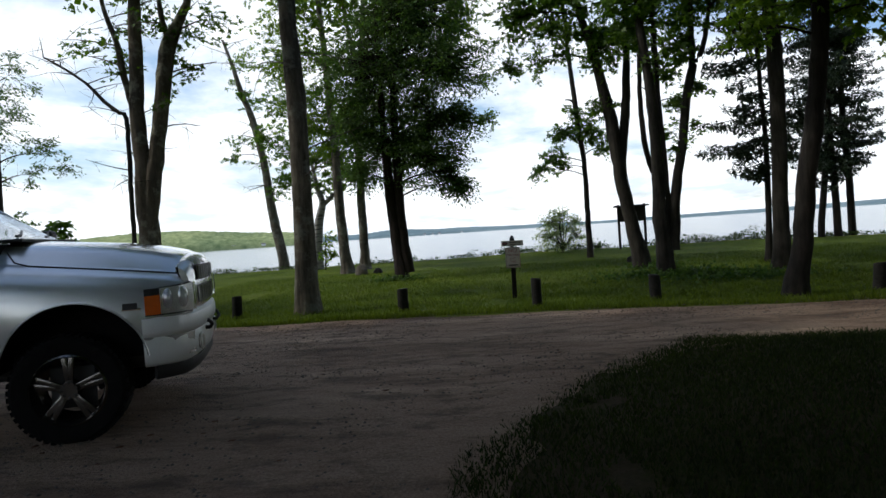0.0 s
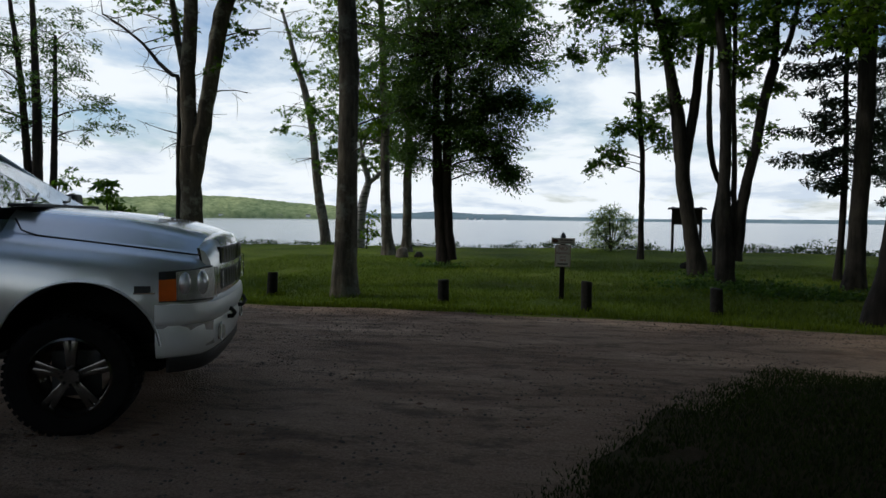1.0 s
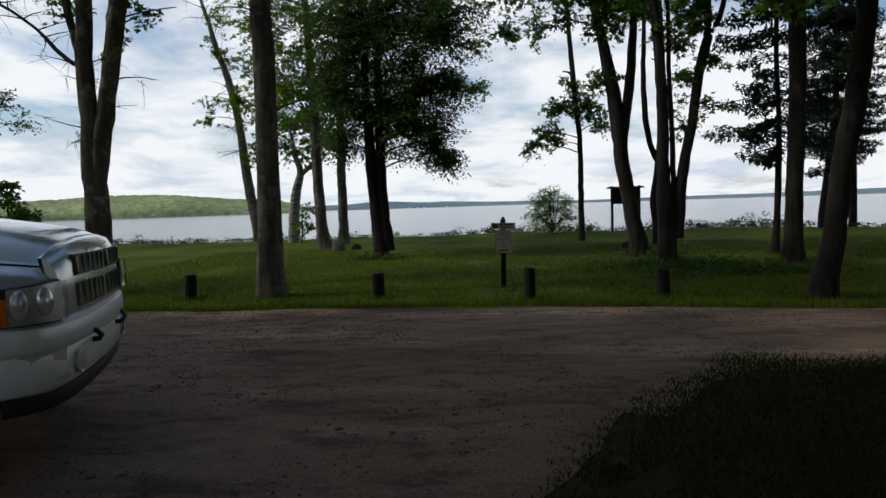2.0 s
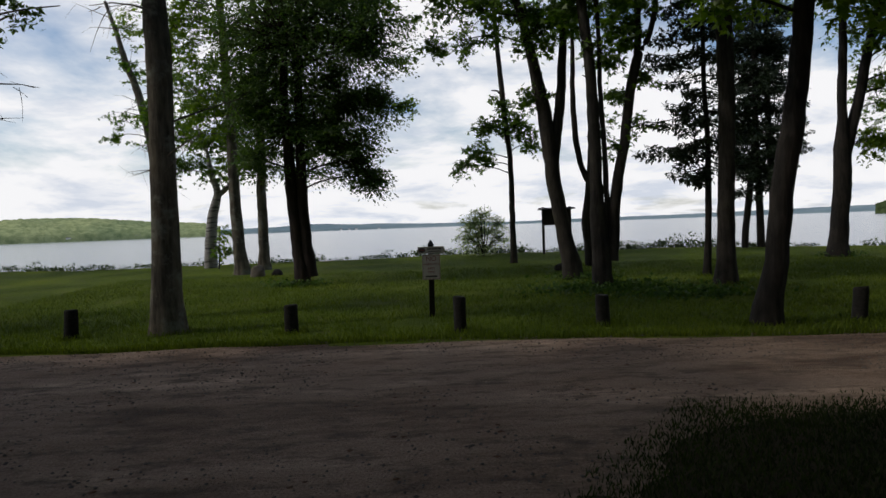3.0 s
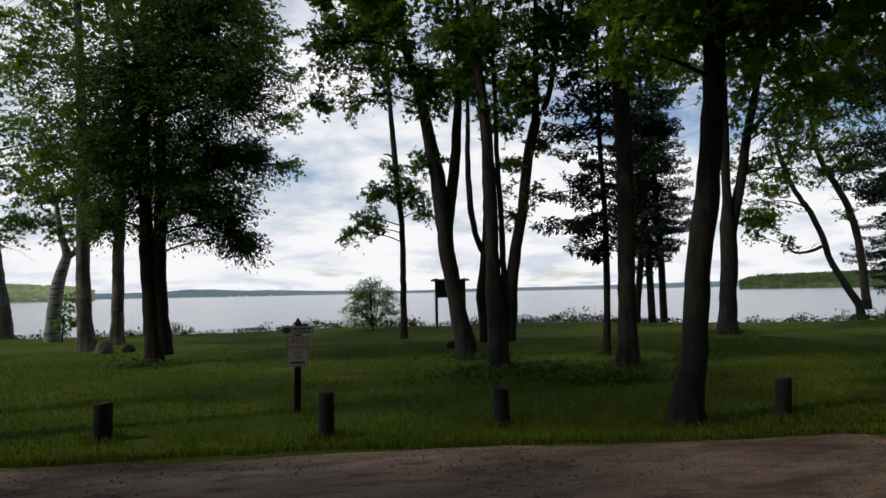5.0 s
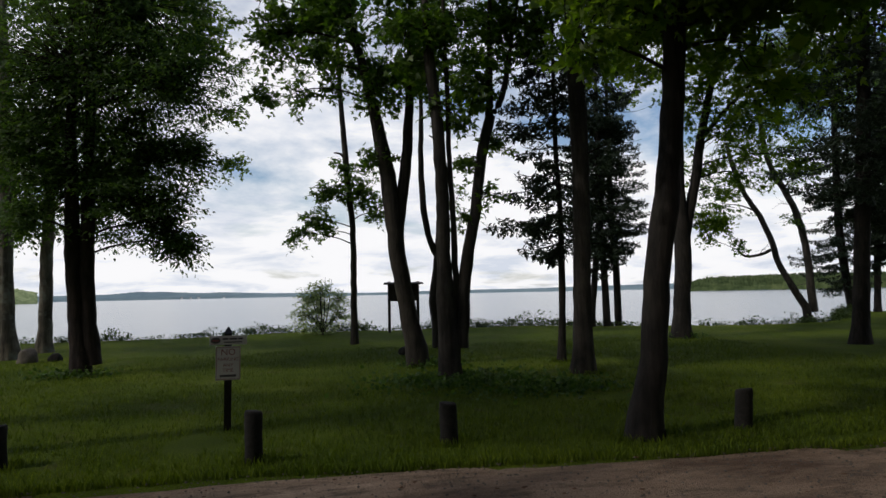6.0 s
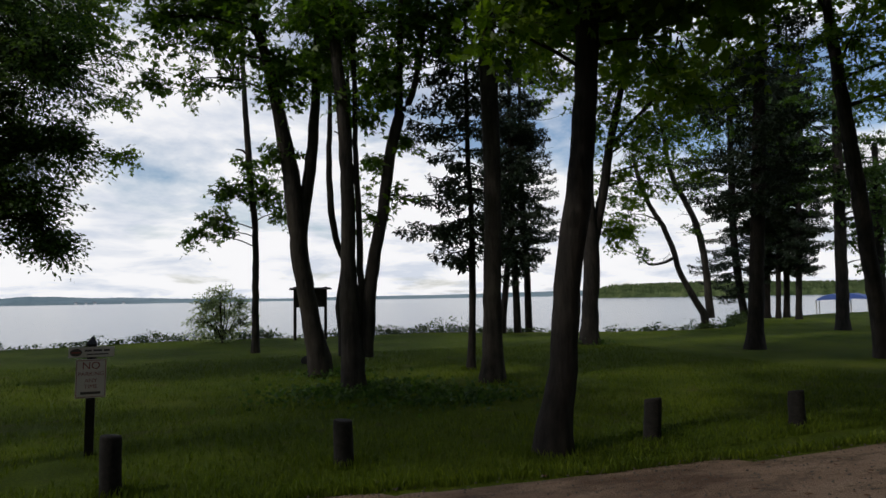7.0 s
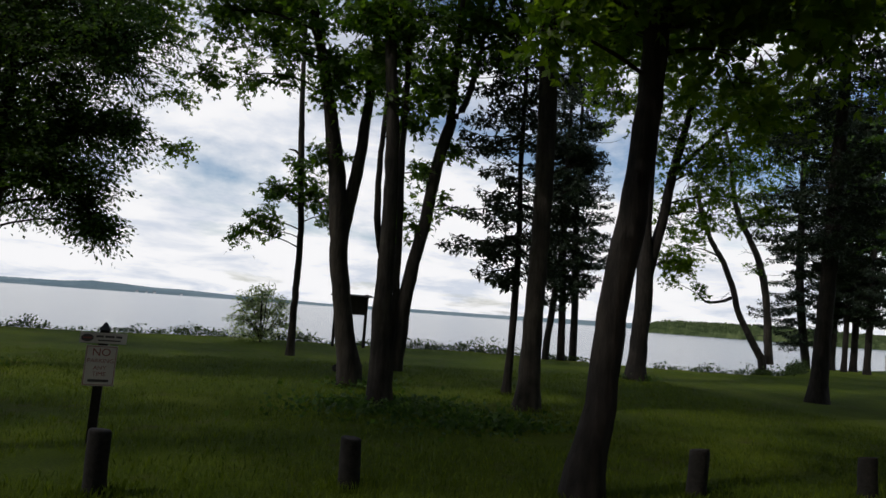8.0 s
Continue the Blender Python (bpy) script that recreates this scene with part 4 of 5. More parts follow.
spruce("slim spruce in a row by the bay", col(31, (31.98, 0.09, 0.165), (32.3, 4.73, 0.152), (32.74, 10.98, 0.109), (33.18, 17.19, 0.032)), 2.9, 14.5, 2.03, 60, 0.32, 0.05, 2.0, 0.75)
spruce("slim spruce in a row by the bay", col(30, (31.65, 0.13, 0.131), (31.97, 4.63, 0.118), (32.41, 10.7, 0.084), (32.85, 16.72, 0.031)), 2.9, 14.5, 1.99, 61, 0.32, 0.05, 2.0, 0.75)
spruce("slim spruce in a row by the bay", col(30.6, (32.99, 0.09, 0.164), (33.33, 4.72, 0.152), (33.8, 10.98, 0.109), (34.27, 17.18, 0.032)), 2.9, 14.5, 2.05, 62, 0.32, 0.05, 2.0, 0.75)
spruce("slim spruce in a row by the bay", col(29, (31.94, 0.17, 0.156), (32.28, 4.55, 0.144), (32.75, 10.47, 0.103), (33.21, 16.35, 0.030)), 2.9, 14.5, 2.07, 63, 0.32, 0.05, 2.0, 0.75)
tree("dark broad-crowned tree near the bay", [
    col(22.9, (26.84, -0.13, 0.263), (26.97, 1.93, 0.231), (27.12, 5.42, 0.210), (27.28, 9.01, 0.165), (27.54, 12.69, 0.096))],
    [(27.25, 22.9, 6.61, 2.04), (28.9, 22.9, 5.04, 1.36), (25.81, 22.9, 5.71, 1.36), (28.24, 22.9, 3.69, 0.9), (29.55, 22.9, 2.8, 0.79), (27.25, 22.9, 9.52, 2.49), (30.22, 22.9, 7.27, 1.81), (24.93, 22.9, 8.41, 1.59), (31.75, 22.9, 5.03, 1.58)],
    BARK_DARK, LEAF_DARK, 27, size=0.14, cover=1.5)
tree("thick dark trunk under a heavy canopy", [
    col(15.5, (18.17, -0.15, 0.215), (17.96, 1.41, 0.194), (17.56, 4.26, 0.180), (17.23, 6.41, 0.159), (16.9, 8.57, 0.116), (16.56, 10.88, 0.073))],
    [(18.92, 15.5, 7.43, 1.89), (16.81, 15.7, 7.68, 1.59), (20.89, 15.5, 6.84, 1.89), (15.47, 16.1, 9.01, 1.71)],
    BARK_DARK, LEAF_LIGHT, 28, size=0.12, cover=1.1,
    upper=[(18.07, 15.5, 10.61, 3.21), (21.17, 15.5, 10.29, 2.9), (15.52, 15.5, 11.51, 2.63)])
tree("dark leafy tree at the bay's edge", [
    col(23.3, (29.77, 0.17, 0.262), (29.96, 4.07, 0.202), (30.16, 8.06, 0.101))],
    [(30.35, 23.3, 5.27, 1.81), (31.72, 23.3, 3.87, 1.41), (32.51, 23.3, 6.26, 1.81), (29.18, 23.3, 6.87, 1.61), (33.09, 23.3, 2.67, 1.01)],
    BARK_DARK, LEAF_DARK, 29, size=0.14, cover=2.8)

# cedars and shrubs behind the truck
tree("pair of shaggy cedars with open drooping sprays", [
    col(26, (-22.05, 0.29, 0.271), (-22.1, 2.51, 0.229), (-22.08, 6.07, 0.188), (-22.23, 11.03, 0.104)),
    col(26, (-22.36, 0.39, 0.208), (-22.53, 2.77, 0.177), (-22.86, 7.31, 0.136), (-23.37, 11.14, 0.083)),
    col(26, (-21.42, 0.39, 0.167), (-21.2, 5.24, 0.125), (-21.09, 9.37, 0.063))],
    [(-22.23, 26, 9.58, 1.67), (-20.57, 26, 7.3, 1.56), (-18.71, 26, 5.95, 0.94), (-22.56, 26, 5.56, 1.46), (-19.54, 26, 5.13, 0.62), (-20.26, 26, 9.47, 1.25), (-23.17, 26, 7.83, 1.67), (-17.98, 26, 5.33, 0.42), (-24.95, 26, 6.29, 1.88), (-24.94, 26, 9.39, 1.88)],
    BARK_RED, LEAF_DARK, 30, size=0.15, cover=1.2, twig_dead=14, width=0.22, lobed=False)
tree("leafy dark shrub behind the parked truck", [
    col(20, (-16.28, 0.15, 0.053), (-16.17, 1.5, 0.042), (-15.95, 2.55, 0.021))],
    [(-15.95, 20, 2.44, 0.63), (-16.58, 20, 1.92, 0.74), (-15.33, 20, 1.5, 0.63), (-17.43, 20, 1.51, 0.84)],
    BARK_DARK, LEAF_MAPLE, 33, size=0.15, cover=2.0, category='shrub', name='shrub')
tree("young sapling with large drooping leaves", [
    col(18, (-12.66, 0.13, 0.032), (-12.65, 1.49, 0.026), (-12.65, 2.54, 0.011))],
    [(-12.65, 18, 2.43, 0.23), (-12.65, 18, 2.01, 0.34), (-12.44, 18, 1.59, 0.42), (-13.29, 18, 1.49, 0.42)],
    BARK_DARK, LEAF_MAPLE, 34, size=0.2, cover=1.8, category='shrub', name='shrub')
tree("small leafy shrub beside the white birch", [
    col(27.4, (-7.15, 0.29, 0.030), (-7.1, 1.04, 0.020), (-7.05, 1.74, 0.010))],
    [(-7.05, 27.4, 1.44, 0.4), (-7.2, 27.4, 0.94, 0.35), (-6.85, 27.4, 0.74, 0.3)],
    BARK_DARK, LEAF_LIGHT, 35, size=0.12, cover=1.8, category='shrub', name='shrub')


def bush():
    ob = tree("rounded pale green willow bush at the shore", [col(28.8, (3.37, 0.25, .05), (3.32, 0.8, .035), (3.27, 1.9, .012))] +
              [col(28.8, (3.37, 0.25, .03), (3.37 + dx * .5, 0.9, .02), (3.37 + dx, z, .006)) for dx, z in ((-.9, 1.5), (-.5, 2.0), (.35, 2.2), (.8, 1.8), (-1.1, 1.0), (1.1, 1.1), (.1, 2.3))],
              [(3.32, 28.8, 1.2, .8), (2.72, 28.8, .85, .6), (4.02, 28.8, .85, .6), (3.37, 28.8, 1.8, .5), (2.87, 28.8, 1.5, .45), (3.87, 28.8, 1.5, .45), (3.32, 28.8, .6, .7)], BARK, LEAF_BUSH, 36, size=0.10, cover=1.15, category="bush", name="bush", width=0.2, up=0.2, clump=0.16, lobed=False, gap=-0.15)
    return ob


bush()
# unseen trees added behind the viewer; their crowns shade the lane and near lawn
for k, (x, y, h) in enumerate(((-16, -1, 17), (-12, -6, 18), (-8.2, -0.6, 16), (-11.8, 1.6, 17), (0.5, -4.2, 15), (2.5, -5, 17), (5.5, -2.5, 15), (9.5, -5, 18), (9.0, 1.2, 15), (13.5, -1, 17), (13.5, 4.5, 16), (19, 1, 16), (-20, 4, 17), (-13.5, 5.2, 17), (-23, 8.5, 18))):
    tree("tall broad unseen tree added behind the lane for shade", [[(x, y, 0, .3), (x + .1, y, 3, .25), (x, y + .2, 9, .16), (x, y + .2, h - 2, .06)]], [], BARK, LEAF_MAPLE, 70 + k, size=0.22, cover=3.2,
         upper=[(x, y + .6, 7.0, 2.8), (x + 2.0, y + .8, 7.4, 2.2), (x - 2.0, y + .6, 7.2, 2.2), (x, y + 2.6, 7.6, 2.4), (x, y, h - 5.5, 3.0), (x + 1.2, y + 1.2, h - 3, 2.4), (x - .8, y - 1.6, h - 4.5, 2.6), (x, y - 2, 5, 2.4)] + ([(x, y + 9, 10.6, 2.6), (x + 2.4, y + 8, 11, 2.6), (x, y + 5.5, 9.6, 2.6), (x + 2.2, y + 4.5, 10.2, 2.6), (x - 2, y + 6.5, 10.4, 2.2)] if x > -3 else []))


# ---- the parked pickup truck ----
def lerp_rows(rows, x):
    return [float(np.interp(x, [r[0] for r in rows], [r[k] for r in rows])) for k in range(1, len(rows[0]))]


def loft(bm, rings, cap=True):
    vs = [[bm.verts.new(p) for p in ring] for ring in rings]
    n = len(rings[0])
    for a, b in zip(vs, vs[1:]):
        for i in range(n):
            bm.faces.new((a[i], a[(i + 1) % n], b[(i + 1) % n], b[i]))
    if cap:
        bm.faces.new(vs[0][::-1])
        bm.faces.new(vs[-1])
    bmesh.ops.recalc_face_normals(bm, faces=bm.faces[:])
    return bm


def cut_cylinders(bm, cutters):
    """The body with round wheel openings cut through its sides."""
    me = bpy.data.meshes.new("cut")
    bm.to_mesh(me)
    bm.free()
    a = new("cut", me)
    tool_bm = bmesh.new()
    for x, z, r, y in cutters:
        cylinder(tool_bm, r, r, 0.62, Matrix.Translation((x, y, z)) @ Matrix.Rotation(radians(90), 4, "X"), 48)
    tme = bpy.data.meshes.new("tool")
    tool_bm.to_mesh(tme)
    tool_bm.free()
    b = new("tool", tme)
    mod = a.modifiers.new("cut", "BOOLEAN")
    mod.operation, mod.object, mod.solver = "DIFFERENCE", b, "EXACT"
    dg = bpy.context.evaluated_depsgraph_get()
    out = bpy.data.meshes.new_from_object(a.evaluated_get(dg))
    for o in (a, b):
        bpy.data.objects.remove(o)
    for p in out.polygons:   # dark liner inside the openings
        for x, z, r, y in cutters:
            if (abs(p.normal.y) < 0.5 and abs(math.hypot(p.center.x - x, p.center.z - z) - r) < 0.02) or (abs(p.center.y) < 0.72 and abs(p.normal.y) > 0.9 and math.hypot(p.center.x - x, p.center.z - z) < r):
                p.material_index = 1
    return out


def auto_smooth(ob, angle=35):
    me = ob.data
    me.polygons.foreach_set("use_smooth", np.ones(len(me.polygons), bool))
    me.set_sharp_from_angle(angle=radians(angle))
    return ob


def sweep(bm, plan, section, close_ends=True):
    """A band: the section (out, z) carried along the plan points (x, y)."""
    rings = []
    for i, (x, y) in enumerate(plan):
        x0, y0 = plan[max(0, i - 1)]
        x1, y1 = plan[min(len(plan) - 1, i + 1)]
        d = Vector((x1 - x0, y1 - y0)).normalized()
        nx, ny = d.y, -d.x
        rings.append([(x + nx * o, y + ny * o, z) for o, z in section])
    return loft(bm, rings, close_ends)


def truck():
    ob = thing("pickup_truck", (-2.56, 4.66, 0.07), "silver pickup truck parked nose-first at the edge of the lane", "truck")
    ob.rotation_euler = (0, 0, radians(20.5))
    # hood height, seam height, half width by length
    prof = [(-0.5, 1.445, 1.27, 1.0), (-0.4, 1.435, 1.255, 1.0), (0.2, 1.38, 1.18, 1.0), (0.5, 1.33, 1.14, 0.985), (0.66, 1.29, 1.115, 0.935), (0.745, 1.25, 1.10, 0.85), (0.78, 1.215, 1.085, 0.76)]
    rings = []
    for x in (-0.5, -0.4, -0.25, -0.1, 0.2, 0.36, 0.5, 0.59, 0.66, 0.71, 0.745, 0.78):
        h, s, w = lerp_rows(prof, x)
        half = [(0.0, h), (0.25 * w, h + 0.004), (0.45 * w, h - 0.012), (0.60 * w, h - 0.038), (0.69 * w, h - 0.085), (0.765 * w, s + 0.022), (0.80 * w, s), (0.86 * w, s - 0.018), (0.93 * w, s - 0.07), (0.975 * w, s - 0.16), (1.0 * w, s - 0.30), (1.005 * w, 0.82), (0.99 * w, 0.66), (0.965 * w, 0.50)]
        rings.append([(x, -y, z) for y, z in half] + [(x, y, z) for y, z in reversed(half[1:])])
    body = part("front_body", cut_cylinders(loft(bmesh.new(), rings), [(0.0, 0.47, 0.49, -1.0), (0.0, 0.47, 0.49, 1.0)]), [PAINT, RUBBER], ob)
    auto_smooth(body, 40)
    # dark gap line between hood and wing
    for sgn in (-1, 1):
        pts = []
        for x in np.linspace(-0.30, 0.755, 20):
            h, s, w = lerp_rows(prof, x)
            pts.append((x, sgn * 0.802 * w, s + 0.004, 0.006))
        h, s, w = lerp_rows(prof, -0.30)
        pts = [(-0.46, sgn * 0.70, 1.352, 0.006), (-0.40, sgn * 0.765, s + 0.034, 0.006)] + pts
        v, f = tube(np.array(pts), 6)
        part("hood_seam", mesh_arrays("hood_seam", v, f), BLACK_TRIM, body)
    # cab and bed
    def hull(rows):
        rr = []
        for x, z0, z1, w0, w1 in rows:
            rr.append([(x, -w0, z0), (x, -w0 - 0.02, (z0 + z1) / 2), (x, -w1, z1 - 0.03), (x, -w1 + 0.05, z1), (x, w1 - 0.05, z1), (x, w1, z1 - 0.03), (x, w0 + 0.02, (z0 + z1) / 2), (x, w0, z0)])
        return loft(bmesh.new(), rr)
    cab = part("cab", hull([(-0.502, 0.5, 1.25, 0.97, 0.90), (-0.66, 0.5, 1.40, 0.97, 0.955), (-1.2, 0.5, 1.40, 0.97, 0.97), (-2.45, 0.5, 1.40, 0.97, 0.97)]), PAINT, ob)
    auto_smooth(cab)
    top = part("cab_roof", hull([(-1.17, 1.86, 1.9, 0.68, 0.66), (-1.35, 1.86, 1.94, 0.70, 0.68), (-2.05, 1.86, 1.95, 0.70, 0.68), (-2.4, 1.84, 1.9, 0.69, 0.66)]), PAINT, ob)
    auto_smooth(top)
    for sgn in (-1, 1):
        for p in ([(-0.53, sgn * 0.86, 1.40, .035), (-0.90, sgn * 0.77, 1.66, .035), (-1.19, sgn * 0.68, 1.88, .035)], [(-2.41, sgn * 0.92, 1.39, .06), (-2.40, sgn * 0.68, 1.87, .05)], [(-1.55, sgn * 0.93, 1.39, .045), (-1.6, sgn * 0.7, 1.87, .04)]):
            v, f = tube(np.array(p), 8)
            part("pillar", mesh_arrays("pillar", v, f), PAINT, ob, "", True)
        bm = bmesh.new()
        vs = [bm.verts.new(p) for p in ((-0.60, sgn * 0.90, 1.40), (-2.40, sgn * 0.92, 1.40), (-2.39, sgn * 0.70, 1.85), (-1.21, sgn * 0.69, 1.86))]
        bm.faces.new(vs)
        bmesh.ops.solidify(bm, geom=bm.faces[:], thickness=0.005)
        part("side_window", bm, GLASS, ob, "tinted side glass")
        bm = box(bmesh.new(), (0.10, 0.20, 0.26), (-0.72, sgn * 1.13, 1.44), 0.035)
        mir = part("wing_mirror", bm, BLACK_TRIM, ob, "black wing mirror")
        part("door", box(bmesh.new(), (1.02, 0.02, 0.74), (-1.0, sgn * 0.985, 0.98), 0.008), PAINT, ob)
        part("door_handle", box(bmesh.new(), (0.16, 0.04, 0.045), (-1.40, sgn * 1.005, 1.14), 0.012), BLACK_TRIM, ob, "black door handle")
    bm = bmesh.new()
    vs = [bm.verts.new(p) for p in ((-0.48, -0.84, 1.42), (-0.45, 0, 1.43), (-0.48, 0.84, 1.42), (-1.18, 0.67, 1.88), (-1.15, 0, 1.90), (-1.18, -0.67, 1.88))]
    bm.faces.new((vs[0], vs[1], vs[4], vs[5]))
    bm.faces.new((vs[1], vs[2], vs[3], vs[4]))
    bmesh.ops.solidify(bm, geom=bm.faces[:], thickness=0.006)
    part("windscreen", bm, GLASS, ob, "sloping windscreen")
    part("cowl", box(bmesh.new(), (0.16, 1.36, 0.024), (-0.45, 0, 1.442), 0.008), BLACK_TRIM, ob, "black cowl below the windscreen")
    for y in (-0.35, 0.3):
        v, f = tube(np.array([(-0.41, y - 0.3, 1.475, .012), (-0.48, y, 1.485, .010), (-0.57, y + 0.3, 1.535, .008)]), 6)
        part("wiper", mesh_arrays("wiper", v, f), BLACK_TRIM, ob)
    part("dashboard", box(bmesh.new(), (0.5, 1.6, 0.1), (-0.85, 0, 1.38), 0.02), CABIN, ob)
    part("seat_back", box(bmesh.new(), (0.18, 1.4, 0.75), (-1.85, 0, 1.4), 0.06), CABIN, ob)
    bed = part("bed", cut_cylinders(hull([(-2.50, 0.5, 1.40, 0.97, 0.97), (-4.9, 0.5, 1.40, 0.97, 0.97)]), [(-3.56, 0.47, 0.49, -1.0), (-3.56, 0.47, 0.49, 1.0)]), [PAINT, RUBBER], ob)
    auto_smooth(bed)
    part("underframe", box(bmesh.new(), (5.2, 1.15, 0.22), (-2.2, 0, 0.50), 0.03), BLACK_TRIM, ob)
    part("axle", box(bmesh.new(), (0.14, 1.5, 0.14), (0, 0, 0.38), 0.03), BLACK_TRIM, ob)
    # wheels
    for x, y in ((0, -0.86), (0, 0.86), (-3.56, -0.86), (-3.56, 0.86)):
        s = -1 if y < 0 else 1
        bm = bmesh.new()
        prof_t = [(0.25, -0.11), (0.31, -0.135), (0.355, -0.13), (0.383, -0.10), (0.39, 0.0), (0.383, 0.10), (0.355, 0.13), (0.31, 0.135), (0.25, 0.11)]
        n = 48
        rr = [[(r * math.cos(a), w, r * math.sin(a)) for r, w in prof_t] for a in np.linspace(0, 2 * math.pi, n, endpoint=False)]
        vs = [[bm.verts.new(p) for p in ring] for ring in rr]
        for i in range(n):
            a, b = vs[i], vs[(i + 1) % n]
            for k in range(len(prof_t) - 1):
                bm.faces.new((a[k], a[k + 1], b[k + 1], b[k]))
        tread = bmesh.new()
        for i in range(n):
            a = 2 * math.pi * (i + 0.5) / n
            for w in (-0.075, 0.0, 0.075):
                box(tread, (0.034, 0.06, 0.02), (0.386 * math.cos(a), w, 0.386 * math.sin(a)), 0, Matrix.Rotation(-a + math.pi / 2, 4, "Y"))
        bmesh.ops.recalc_face_normals(bm, faces=bm.faces[:])
        tyre = part("tyre", bm, RUBBER, None, "black off-road tyre")
        tyre.parent = ob
        tyre.location = (x - 0.06, y, 0.345)
        auto_smooth(tyre, 40)
        part("tread", tread, RUBBER, tyre)["kind"] = "stuff"
        bm = bmesh.new()
        rim_prof = [(0.258, 0.118), (0.244, 0.128), (0.232, 0.09), (0.215, -0.06), (0.19, -0.09)]
        rr = [[(r * math.cos(a), s * w, r * math.sin(a)) for r, w in rim_prof] for a in np.linspace(0, 2 * math.pi, 40, endpoint=False)]
        vs = [[bm.verts.new(p) for p in ring] for ring in rr]
        for i in range(40):
            a, b = vs[i], vs[(i + 1) % 40]
            for k in range(len(rim_prof) - 1):
                bm.faces.new((a[k], a[k + 1], b[k + 1], b[k]))
        for i in range(5):
            a = 2 * math.pi * i / 5 + 0.3
            for da in (-0.11, 0.11):
                box(bm, (0.19, 0.03, 0.04), (0.145 * math.cos(a + da), s * 0.075, 0.145 * math.sin(a + da)), 0.008, Matrix.Rotation(-(a + da), 4, "Y"))
        cylinder(bm, 0.075, 0.06, 0.07, Matrix.Translation((0, s * 0.075, 0)) @ Matrix.Rotation(radians(90 * -s), 4, "X"), 24)
        for i in range(8):
            a = 2 * math.pi * i / 8
            cylinder(bm, 0.011, 0.010, 0.03, Matrix.Translation((0.052 * math.cos(a), s * 0.115, 0.052 * math.sin(a))) @ Matrix.Rotation(radians(90 * -s), 4, "X"), 6)
        bmesh.ops.recalc_face_normals(bm, faces=bm.faces[:])
        rim = part("rim", bm, ALLOY, tyre, "dull alloy rim with paired spokes")
        auto_smooth(rim, 40)
        part("brake_disc", box(bmesh.new(), (0.30, 0.03, 0.30), (0, -s * 0.03, 0), 0.012), BLACK_TRIM, tyre)
    # wheel-arch lips
    for sgn in (-1, 1):
        for x0 in (0, -3.56):
            pts = [(x0 + 0.492 * math.cos(a), sgn * (0.985 if abs(math.cos(a)) > 0.8 else 1.0), 0.47 + 0.492 * math.sin(a), 0.009) for a in np.linspace(radians(8), radians(176), 28)]
            v, f = tube(np.array(pts), 6)
            part("arch_lip", mesh_arrays("arch_lip", v, f), PAINT, ob, "", True)
    # bumper wrapped round the nose
    plan = [(0.455, -0.985), (0.56, -0.975), (0.66, -0.93), (0.745, -0.855), (0.785, -0.75), (0.812, -0.6), (0.828, -0.42), (0.838, -0.2), (0.842, 0.0)]
    plan = plan + [(x, -y) for x, y in reversed(plan[:-1])]
    section = [(-0.10, 0.825), (-0.02, 0.82), (0.012, 0.80), (0.02, 0.76), (0.02, 0.70), (0.008, 0.672), (-0.012, 0.662), (-0.008, 0.645), (-0.005, 0.55), (-0.02, 0.47), (-0.05, 0.445), (-0.12, 0.445)]
    bump_ob = part("bumper", sweep(bmesh.new(), plan, section), BUMPER_PAINT, ob, "silver painted steel bumper")
    auto_smooth(bump_ob, 45)
    inner = [(x - 0.03, y * 0.97) for x, y in plan[1:-1]]
    val = part("valance", sweep(bmesh.new(), inner, [(-0.08, 0.452), (0.0, 0.45), (0.005, 0.40), (-0.03, 0.345), (-0.08, 0.34)]), BLACK_TRIM, bump_ob, "black lower air dam")
    auto_smooth(val, 45)
    part("step_pad", sweep(bmesh.new(), [(x - 0.05, y) for x, y in plan[5:-5]], [(-0.06, 0.824), (0.03, 0.826), (0.03, 0.842), (-0.06, 0.842)]), BLACK_TRIM, bump_ob, "black bumper step pad")
    for sgn in (-1, 1):
        m = Matrix.Translation((0.804, sgn * 0.60, 0.56)) @ Matrix.Rotation(radians(18 * sgn), 4, "Z") @ Matrix.Rotation(radians(90), 4, "Y")
        bm = bmesh.new()
        cylinder(bm, 0.062, 0.055, 0.03, m, 28)
        fog = part("fog_lamp", bm, LAMP_SILVER, bump_ob, "round fog lamp")
        v, f = tube(np.array([(0.817, sgn * 0.60 + 0.064 * math.cos(a), 0.56 + 0.064 * math.sin(a), 0.008) for a in np.linspace(0, 2 * math.pi, 26)]), 6)
        part("fog_bezel", mesh_arrays("fog_bezel", v, f), BUMPER_PAINT, bump_ob)
        v, f = tube(np.array([(0.80, sgn * 0.40, 0.70, .018), (0.86, sgn * 0.40, 0.695, .016), (0.88, sgn * 0.365, 0.66, .016), (0.86, sgn * 0.33, 0.63, .016), (0.81, sgn * 0.33, 0.63, .018)]), 8)
        part("tow_hook", mesh_arrays("tow_hook", v, f), BLACK_TRIM, bump_ob, "black tow hook", True)
        # headlamp: dark surround, reflector, amber corner, clear cover
        lamp_plan = [(0.485, 1.0), (0.53, 0.992), (0.585, 0.975), (0.635, 0.953), (0.69, 0.918), (0.73, 0.882), (0.762, 0.842), (0.782, 0.80)]
        lp = [(x, sgn * y) for x, y in lamp_plan]
        if sgn > 0:
            lp = lp[::-1]

